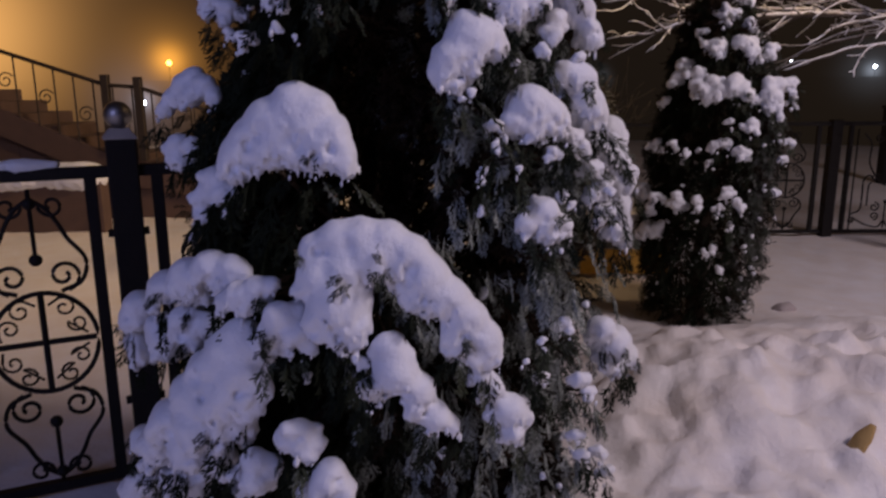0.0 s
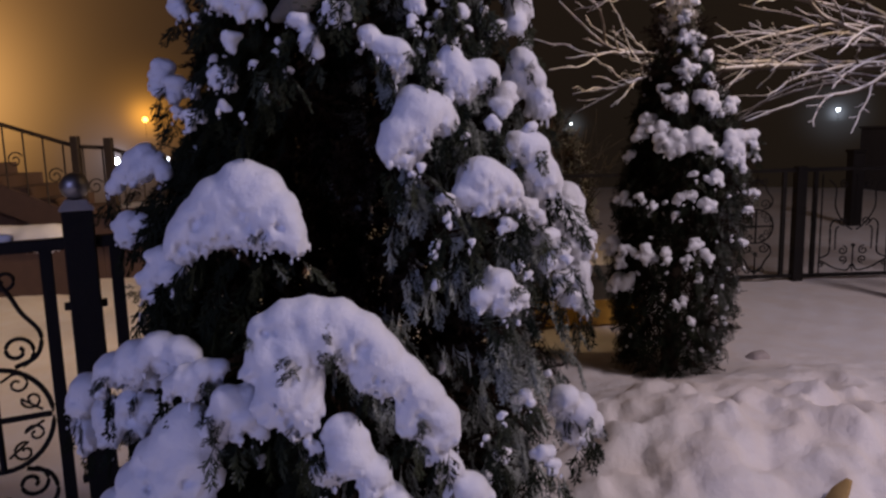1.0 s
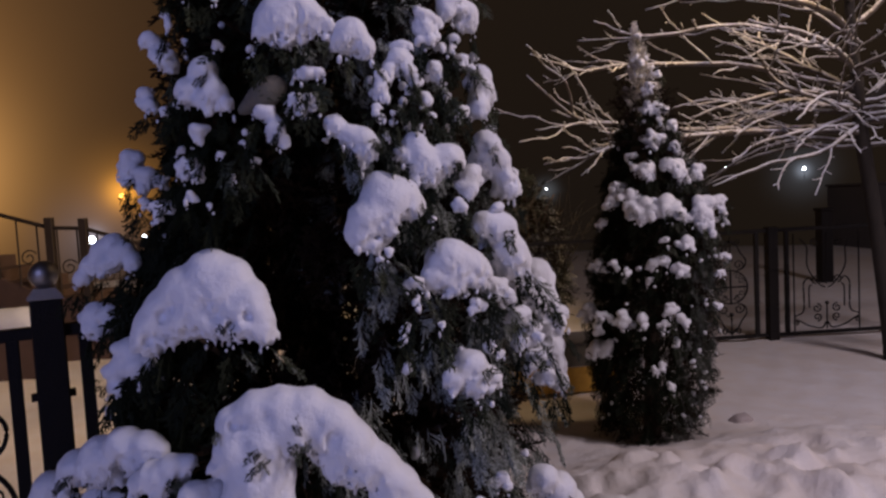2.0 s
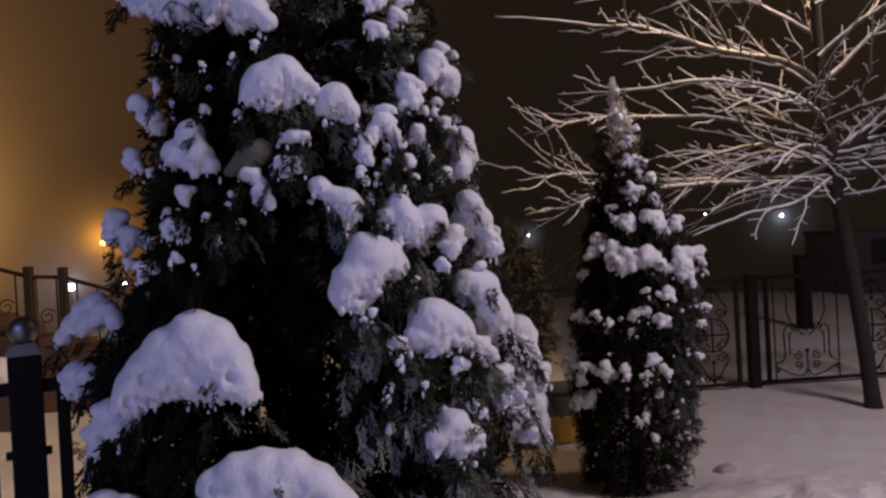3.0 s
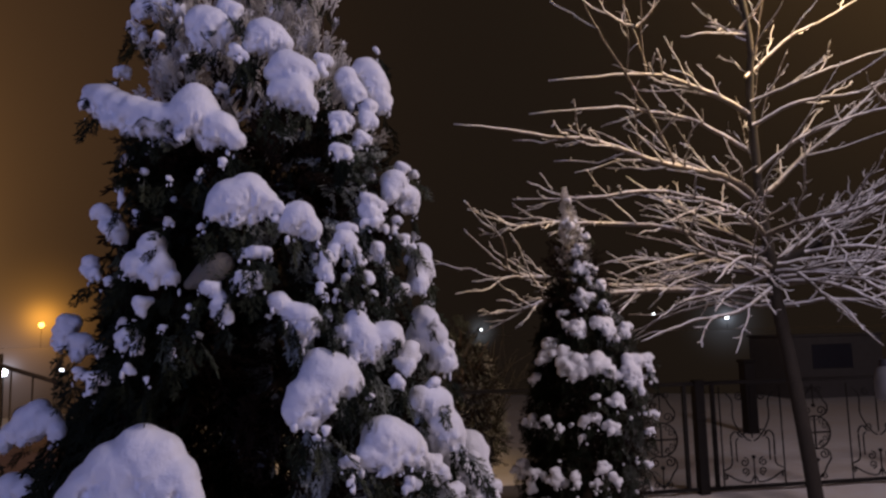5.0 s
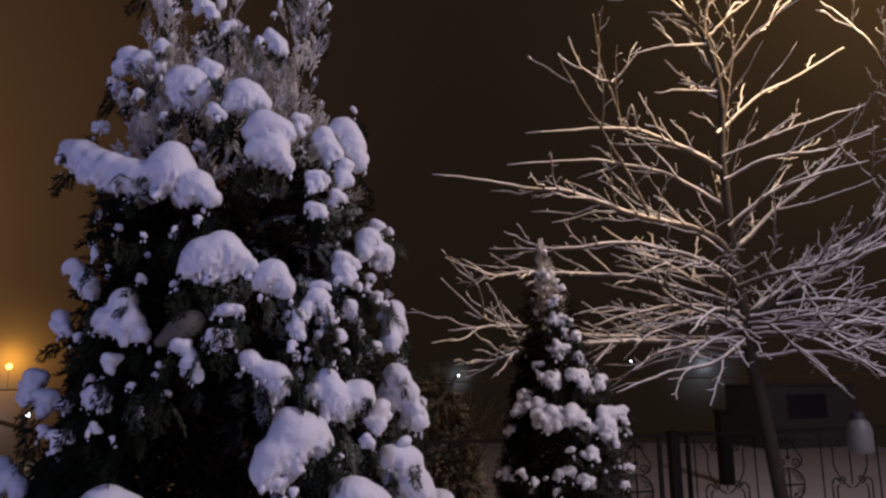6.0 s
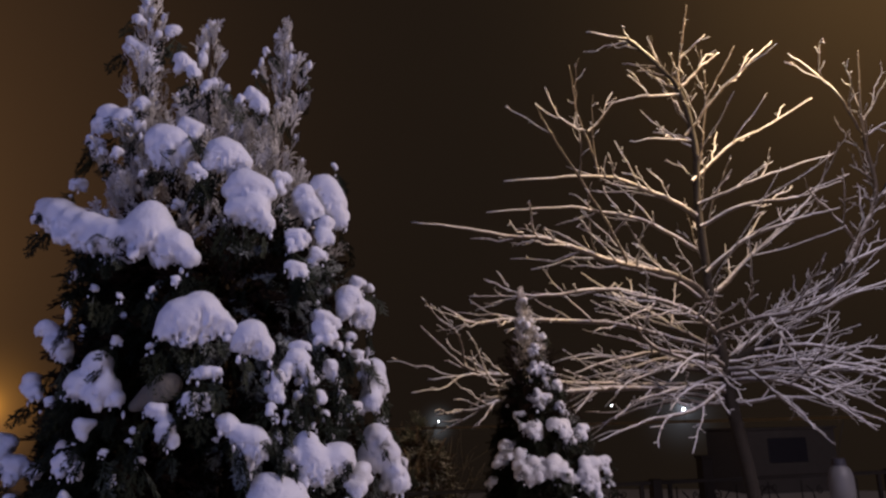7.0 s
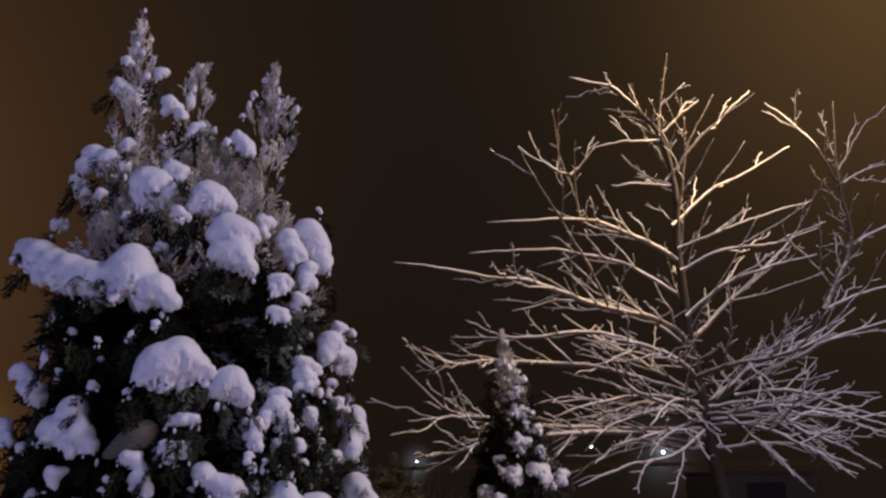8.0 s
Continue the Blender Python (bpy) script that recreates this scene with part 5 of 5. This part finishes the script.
# ---- wrought-iron fences ----


def spiral(cx, cz, r, start, turns, wind, n=26):
    """A closing spiral in the plane of the fence."""
    a = start + wind * np.linspace(0, turns * 2 * np.pi, n)
    k = r * np.linspace(1, 0.22, n)
    return np.column_stack([cx + k * np.cos(a), np.zeros(n), cz + k * np.sin(a)])


def iron_bar(name, line, r, parent, sides=6, mat=IRON):
    v, f = tube(line, np.full(len(line), r), sides)
    return mesh_object(name, v, f, mat, parent)


def knob(parent, x, z, r):
    bm = bmesh.new()
    bmesh.ops.create_uvsphere(bm, u_segments=12, v_segments=8, radius=r)
    bmesh.ops.translate(bm, vec=(x, 0, z), verts=bm.verts)
    part("knob", bm, IRON, parent, smooth=True)


def ring_column(fence, cx, r=0.009):
    """A ring with a cross and small scrolls, between two lyre-shaped pairs of scrolls."""
    a = np.linspace(0, 2 * np.pi, 41)
    iron_bar("ring", np.column_stack([cx + 0.185 * np.cos(a), 0 * a, 0.625 + 0.20 * np.sin(a)]), r * 1.1, fence)
    iron_bar("crossbar", [(cx, 0.004, 0.43), (cx, 0.004, 0.82)], r * 1.3, fence)
    iron_bar("crossbar", [(cx - 0.18, -0.004, 0.625), (cx + 0.18, -0.004, 0.625)], r * 1.3, fence)
    for sx in (-1, 1):
        for sz in (-1, 1):
            hook = np.concatenate([[(cx + sx * 0.022, 0, 0.625 + sz * 0.15)], spiral(cx + sx * 0.075, 0.625 + sz * 0.135, 0.042, 1.9 if sx * sz > 0 else 1.2, 1.2, -sx * sz, 16)])
            iron_bar("small_scroll", hook, r * 0.62, fence, 5)
            hook = np.concatenate([[(cx + sx * 0.15, 0, 0.625 + sz * 0.022)], spiral(cx + sx * 0.118, 0.625 + sz * 0.068, 0.038, 0.2, 1.2, sx * sz, 16)])
            iron_bar("small_scroll", hook, r * 0.62, fence, 5)
            # lyre scrolls above and below the ring
            w = lambda x, z: (cx + sx * x, 0.0, 0.625 + sz * z)
            neck = bent([w(0.075, 0.200), w(0.150, 0.235), w(0.170, 0.32), w(0.115, 0.405), w(0.085, 0.47), w(0.050, 0.525), w(0.012, 0.555)], 6)
            iron_bar("lyre_scroll", neck, r, fence)
            iron_bar("scroll", spiral(cx + sx * 0.088, 0.625 + sz * 0.263, 0.062, -1.35 * sz if sx > 0 else math.pi + 1.35 * sz, 1.35, sx * sz), r * 0.9, fence)
            iron_bar("scroll", spiral(cx + sx * 0.072, 0.625 + sz * 0.535, 0.045, math.pi if sx > 0 else 0.0, 1.2, sx * sz), r * 0.8, fence)
    for sz in (-1, 1):
        iron_bar("stem", [(cx, 0, 0.625 + sz * 0.34), (cx, 0, 0.625 + sz * 0.60)], r * 0.9, fence)
        knob(fence, cx, 0.625 + sz * 0.33, 0.024)
        knob(fence, cx, 0.625 + sz * 0.545, 0.024)


def scroll_panel(fence, cx, r=0.009):
    """A wide motif of paired upright scrolls."""
    for sx in (-1, 1):
        x = lambda d: cx + sx * d
        iron_bar("upright", [(x(0.37), 0, 0.04), (x(0.37), 0, 1.22)], r, fence)
        iron_bar("bracket", bent([(x(0.37), 0, 0.20), (x(0.30), 0, 0.16), (x(0.20), 0, 0.10), (x(0.06), 0, 0.07), (x(0.01), 0, 0.14)], 6), r, fence)
        iron_bar("bracket", bent([(x(0.37), 0, 0.22), (x(0.27), 0, 0.28), (x(0.26), 0, 0.45), (x(0.26), 0, 0.62), (x(0.20), 0, 0.68), (x(0.15), 0, 0.62)], 6), r, fence)
        iron_bar("bracket", bent([(x(0.20), 0, 0.32), (x(0.20), 0, 0.55), (x(0.17), 0, 0.60)], 6), r, fence)
        iron_bar("bracket", bent([(x(0.02), 0, 0.56), (x(0.08), 0, 0.60), (x(0.17), 0, 0.72), (x(0.22), 0, 0.85), (x(0.22), 0, 1.05), (x(0.30), 0, 1.16)], 6), r, fence)
        for px, pz, pr, st, wind in ((0.11, 0.31, 0.055, 1.5, 1), (0.11, 0.20, 0.050, -1.5, -1), (0.37, 0.15, 0.035, 1.0, 1), (0.12, 0.66, 0.05, -1.5, 1), (0.13, 1.10, 0.05, 1.5, -1)):
            iron_bar("scroll", spiral(x(pr + px - 0.05), pz, pr, st, 1.3, wind * sx), r * 0.9, fence)
    iron_bar("stem", [(cx, 0, 0.06), (cx, 0, 0.36)], r, fence)
    knob(fence, cx, 0.37, 0.022)
    iron_bar("stem", [(cx, 0, 0.6), (cx, 0, 1.22)], r, fence)


def iron_fence(place, turn, label, posts, bars, rings, panels, s0, s1, ball=True, height=1.30, proud=0.10):
    fence = empty("iron_fence", place, label, "fence", turn=turn)
    for x in posts:
        bm = bmesh.new()
        box(bm, x - 0.055, x + 0.055, -0.055, 0.055, -0.05, height + proud, 0.006)
        post = part("post", bm, IRON, fence)
        for z in (0.32, 1.02):
            bm = bmesh.new()
            part("lug", box(bm, x - 0.075, x + 0.075, -0.012, 0.012, z, z + 0.03, 0.003), IRON, post)
        if not ball:
            continue
        bm = bmesh.new()
        made = box(bm, x - 0.062, x + 0.062, -0.062, 0.062, height + proud, height + proud + 0.04, 0.004)
        for v in made.verts:
            if v.co.z > height + proud + 0.03:
                v.co.x, v.co.y = x + (v.co.x - x) * 0.62, v.co.y * 0.62
        part("cap", bm, STONE, post, "pale snow-dusted post cap")
        bm = bmesh.new()
        bmesh.ops.create_uvsphere(bm, u_segments=24, v_segments=16, radius=0.052)
        bmesh.ops.translate(bm, vec=(x, 0, height + proud + 0.09), verts=bm.verts)
        part("ball", bm, STEEL, post, "dull steel ball finial", smooth=True)
    for x in bars:
        bm = bmesh.new()
        part("upright", box(bm, x - 0.022, x + 0.022, -0.02, 0.02, 0.02, height - 0.04, 0.003), IRON, fence)
    for z0, z1 in ((height - 0.045, height), (0.0, 0.04)):
        bm = bmesh.new()
        part("rail", box(bm, s0, s1, -0.022, 0.022, z0, z1, 0.003), IRON, fence)
    for x in rings:
        ring_column(fence, x)
    for x in panels:
        scroll_panel(fence, x)
    return fence


iron_fence((-1.32, 2.81, 0.0), -154.7, "black wrought-iron fence with ring scrollwork and steel ball", (-0.085, 2.55), (0.035, -0.205, 2.43), (0.25, -0.45, 1.95), (1.10,), -1.5, 2.6)
far_fence = iron_fence((4.12, 7.80, 0.0), 0.0, "black wrought-iron fence across snowy yard", (0.0, 3.05, -3.0), (-0.17, 0.17, 2.88, -2.83), (-0.46, 1.40, -2.54), (0.62, 2.2, -1.5), -3.1, 7.0, ball=False, proud=0.02)
far_fence.scale = (1.0, 1.0, 0.915)
pillar = empty("gate_pillar", (7.2, 11.95, 0.0), "dark square gate pillar beyond the fence", "pillar")
bm = bmesh.new()
part("shaft", box(bm, -0.10, 0.10, -0.10, 0.10, -0.05, 1.17, 0.01), IRON, pillar)
bm = bmesh.new()
part("cap", box(bm, -0.12, 0.12, -0.12, 0.12, 1.17, 1.22, 0.01), IRON, pillar)

# snow lying along the near top rail
rng_r = np.random.default_rng(5)
rail_snow = [(-s * 0.904, -s * 0.428, 0.0, 0.022 + 0.006 * math.sin(s * 31)) for s in np.arange(0.14, 1.0, 0.025)]
v, f = snow_mesh(rail_snow, rng_r, 0.008, 0.25, 0.25)
ob = mesh_object("snow_strip", v, f, SNOW)
ob.matrix_basis = pose(-1.32, 2.81, 1.312)
tagged(ob, "thin strip of snow on fence rail", "snow")

# ---- stairs beyond the fence ----


def stairs():
    """Two flights with a short landing between, seen from the side behind an iron railing."""
    base = np.array([-4.0, 9.0, 0.0])
    thing = empty("staircase", tuple(base), "outdoor plastered staircase with scrolled iron railing in fog", "stairs")
    rail = lambda x: float(np.interp(x, [-8.27, -4.04, -3.65, -1.38], [3.00, 1.605, 1.577, 0.80]))
    foot = lambda x: float(np.interp(x, [-8.27, -4.16, -3.58, -1.38], [2.62, 0.815, 0.68, 0.06]))
    for x in np.arange(-8.27, -1.5, 0.34):
        bm = bmesh.new()
        part("step", box(bm, x + 4.0, x + 4.34, 0.06, 1.5, -0.05, max(foot(x + 0.34) - 0.02, 0.03), 0.008), BRICKISH, thing)
    line = [(x + 4.0, foot(x)) for x in (-8.27, -4.16, -3.58, -1.38)]
    bm = bmesh.new()
    low = [bm.verts.new((x, 0.0, max(z - 0.34, -0.05))) for x, z in line]
    high = [bm.verts.new((x, 0.0, z)) for x, z in line]
    for a in range(3):
        bm.faces.new((low[a], low[a + 1], high[a + 1], high[a]))
    made = bmesh.ops.extrude_face_region(bm, geom=bm.faces[:])["geom"]
    bmesh.ops.translate(bm, vec=(0, 0.055, 0), verts=[q for q in made if isinstance(q, bmesh.types.BMVert)])
    bmesh.ops.recalc_face_normals(bm, faces=bm.faces[:])
    part("stringer", bm, BRICKISH, thing, "dull reddish stair stringer")
    iron_bar("handrail", [(x + 4.0, 0.0, rail(x)) for x in (-8.27, -6.0, -4.04, -3.65, -2.4, -1.38)], 0.026, thing, mat=RAILING)
    for x in (-4.04, -3.65):
        bm = bmesh.new()
        part("newel", box(bm, x + 3.955, x + 4.045, -0.045, 0.045, foot(x), rail(x) + 0.12, 0.006), RAILING, thing)
    for k, x in enumerate(np.arange(-8.1, -1.5, 0.23)):
        iron_bar("baluster", [(x + 4.0, 0, foot(x)), (x + 4.0, 0, rail(x))], 0.011, thing, 5, RAILING)
        if k % 2 == 0:
            iron_bar("scroll", spiral(x + 4.115, foot(x + 0.115) + 0.38, 0.10, 0.5, 1.4, 1), 0.009, thing, 5, RAILING)


stairs()

# a low wall with snow on it, in front of the stairs
wall = empty("garden_wall", (-5.4, 8.3, 0.0), "low plastered wall capped with snow", "wall")
bm = bmesh.new()
part("body", box(bm, -2.2, 1.55, -0.1, 0.1, -0.05, 0.56, 0.01), BRICKISH, wall)
v, f = snow_mesh([(x, 0.02 * math.sin(9 * x), 0.0, 0.12 + 0.012 * math.sin(5 * x)) for x in np.arange(-2.1, 1.5, 0.07)], np.random.default_rng(6), 0.02, 0.12, 0.15)
ob = mesh_object("snow_strip", v, f, SNOW)
ob.matrix_basis = pose(-5.4, 8.3, 0.60)
tagged(ob, "long rounded cap of snow on low wall", "snow")

# ---- yellow bench box, feeder, stump and clods ----
nest = empty("nest", (-0.190, 1.735, 1.930), "small beige rounded nest among dark thuja sprays", "nest")
v, f = snow_mesh([(0.018, 0, 0.034, 0.026), (0.002, 0, 0.026, 0.030), (-0.018, 0, 0.012, 0.026), (-0.040, 0, -0.004, 0.018), (-0.060, 0, -0.016, 0.011)], np.random.default_rng(8), 0.005, 0.08, 0.1)
mesh_object("body", v, f, STRAW_NEST, nest)
bench = empty("wooden_box", (1.42, 6.3, 0.0), "yellow painted wooden box half hidden behind thujas", "box")
for z0, z1 in ((0.0, 0.215), (0.22, 0.40)):
    bm = bmesh.new()
    part("board", box(bm, -0.5, 0.5, -0.2, -0.175, z0, z1, 0.004), YELLOW if z0 < 0.1 else STRAW_NEST, bench)
for sx in (-0.48, 0.455):
    bm = bmesh.new()
    part("side_panel", box(bm, sx, sx + 0.025, -0.175, 0.25, 0.0, 0.405, 0.004), YELLOW, bench)
bm = bmesh.new()
part("lid", box(bm, -0.53, 0.53, -0.23, 0.28, 0.41, 0.43, 0.006), WALL_FAR, bench, "dark weathered lid")


def feeder():
    """A milky jug that hangs on a branch, neck up, with a dark cap."""
    thing = empty("hanging_jug", (5.02, 6.0, 1.10), "milky plastic jug feeder hanging from bare branch", "bird feeder")
    prof = [(0.0, 0.0), (0.085, 0.0), (0.105, 0.02), (0.11, 0.10), (0.108, 0.2), (0.09, 0.27), (0.055, 0.305), (0.05, 0.32)]
    n = 20
    a = np.linspace(0, 2 * np.pi, n, endpoint=False)
    v = np.array([(r * math.cos(t), r * math.sin(t), z) for r, z in prof for t in a])
    f = [[i * n + j, i * n + (j + 1) % n, (i + 1) * n + (j + 1) % n, (i + 1) * n + j] for i in range(len(prof) - 1) for j in range(n)]
    mesh_object("body", v, np.array(f), JUG, thing)
    bm = bmesh.new()
    bmesh.ops.create_cone(bm, cap_ends=True, segments=16, radius1=0.062, radius2=0.055, depth=0.06)
    bmesh.ops.translate(bm, vec=(0, 0, 0.335), verts=bm.verts)
    part("cap", bm, DARK, thing, "dark cap")
    iron_bar("cord", [(0.0, 0, 0.36), (0.06, 0.0, 0.56), (0.12, 0.0, 0.70)], 0.004, thing, 4)


feeder()

stick = empty("broken_board", (1.74, 2.82, float(ground_height(np.array([1.74]), np.array([2.82]))[0])), "yellowish broken wood piece stuck in snow", "wood")
v, f = tube(bent([(-0.06, -0.03, -0.10), (-0.03, 0.0, -0.02), (0.02, 0.02, 0.05), (0.07, 0.04, 0.10)], 4), np.interp(np.linspace(0, 1, 13), [0, 0.7, 1], [0.045, 0.040, 0.015]), 9, 0.5)
mesh_object("splinter", v, f, STRAW, stick)

v, f = snow_mesh([(0, 0, 0.03, 0.06), (0.06, 0.01, 0.02, 0.045), (-0.05, 0.02, 0.015, 0.04)], np.random.default_rng(41), 0.012, 0.3, 0.4)
ob = mesh_object("snow_clod", v, f, DIRTY_SNOW)
ob.matrix_basis = pose(2.49, 5.15, float(ground_height(np.array([2.49]), np.array([5.15]))[0]) - 0.03)
tagged(ob, "grey dirty clod of snow on trodden yard", "snow")

# ---- distance: glowing backdrop strip, painted as lit fog down to the ground ----
FOG_BACKDROP = bpy.data.materials.new("fog_glow_backdrop")
FOG_BACKDROP.use_nodes = True
ft = FOG_BACKDROP.node_tree
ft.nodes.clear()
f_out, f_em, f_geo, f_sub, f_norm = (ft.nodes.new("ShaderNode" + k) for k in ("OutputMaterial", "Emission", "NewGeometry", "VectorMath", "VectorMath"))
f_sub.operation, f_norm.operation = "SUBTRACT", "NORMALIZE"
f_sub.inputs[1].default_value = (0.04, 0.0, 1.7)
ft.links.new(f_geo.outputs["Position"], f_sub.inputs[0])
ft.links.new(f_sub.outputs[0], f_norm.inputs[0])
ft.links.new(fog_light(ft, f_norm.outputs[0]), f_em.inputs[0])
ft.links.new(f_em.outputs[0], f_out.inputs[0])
# Emissive strip below eye level repeats the sky's glow over the far ground.
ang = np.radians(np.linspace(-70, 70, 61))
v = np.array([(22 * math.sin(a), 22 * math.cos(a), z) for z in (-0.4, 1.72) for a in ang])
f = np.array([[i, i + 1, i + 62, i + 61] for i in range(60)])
tagged(mesh_object("backdrop", v, f, FOG_BACKDROP), "dim glowing backdrop strip painted as distant night fog", "fog", kind="structure")

# ---- beyond the fences: street lamps, dim building, shrubs ----


def far_lamp(place, colour, strength, r, label):
    thing = empty("street_lamp", (place[0], place[1], 0.0), label, "street lamp", "far street lamps")
    bm = bmesh.new()
    bmesh.ops.create_uvsphere(bm, u_segments=12, v_segments=8, radius=r)
    bmesh.ops.translate(bm, vec=(0, 0, place[2]), verts=bm.verts)
    part("bulb", bm, glowing("lamp_glow", colour, strength), thing, "glowing lamp head", smooth=True)
    v, f = tube([(0, 0, -0.2), (0, 0, place[2] - r)], [0.016, 0.012], 6)
    mesh_object("pole", v, f, IRON, thing)


far_lamp((-20.4, 56.4, 3.2), (1.0, 0.42, 0.07), 9.0, 0.20, "orange sodium street lamp glowing in fog")
far_lamp((22.4, 39.2, 2.35), (0.85, 0.92, 1.0), 14.0, 0.085, "white street lamp glowing behind bare tree")
far_lamp((18.0, 39.2, 2.65), (0.85, 0.92, 1.0), 12.0, 0.045, "small white lamp behind bare tree")
far_lamp((10.08, 49.0, 2.05), (0.9, 0.95, 1.0), 9.0, 0.06, "white street lamp behind dark thuja")
far_lamp((-7.43, 18.5, 1.17), (0.80, 0.86, 1.0), 16.0, 0.085, "bright white lamp low behind stairs")
far_lamp((-6.17, 18.5, 1.18), (0.80, 0.86, 1.0), 10.0, 0.045, "small white lamp low behind stairs")


def far_building():
    thing = empty("building", (15.6, 17.0, 0.0), "dim low brick building beyond the fence", "building")
    bm = bmesh.new()
    part("wall", box(bm, -4.2, 9.0, 0.0, 2.0, -0.1, 1.50, 0.02), WALL_FAR, thing)
    bm = bmesh.new()
    part("roof", box(bm, -4.25, 9.05, -0.05, 2.05, 1.50, 1.56, 0.02), WALL_FAR, thing)
    for x in (-3.6, -1.0, 1.6, 4.2):
        bm = bmesh.new()
        part("window", box(bm, x, x + 1.1, -0.03, 0.05, 0.7, 1.3, 0.01), DARK, thing, "dark unlit window")


far_building()


def shrub(place, height, wide, seed, label):
    """A leafless shrub: many thin stems that fork upward."""
    rng = np.random.default_rng(seed)
    thing = empty("shrub", place, label, "shrub", "shrubs beyond fence")
    out = []
    for _ in range(26):
        a, lean = rng.uniform(0, 6.28), rng.uniform(0.1, 1.0)
        tip = np.array([math.cos(a) * lean * wide, math.sin(a) * lean * wide, height * rng.uniform(0.65, 1.0)])
        line = bent([(0, 0, 0), tip * np.array([0.3, 0.3, 0.5]), tip], 4)
        out.append(tube(line, np.linspace(0.012, 0.004, len(line)), 4))
        for _ in range(6):
            j = rng.integers(2, len(line) - 1)
            d = rng.normal(0, 0.18, 3) + np.array([0, 0, 0.22])
            out.append(tube([line[j], line[j] + d * 0.6, line[j] + d + rng.normal(0, 0.03, 3)], [0.006, 0.005, 0.003], 4))
    v, f = join(out)
    tagged(mesh_object("stem_growth", v, f, TRUNK_BARK, thing), kind="stuff")


for i in range(4):
    shrub((-1.0 + 1.0 * i, 9.3 + 0.9 * math.sin(i * 2.1), -0.03), 2.1 + 0.4 * math.sin(i * 1.7), 0.7, 50 + i, "dark leafless shrub beyond iron fence")
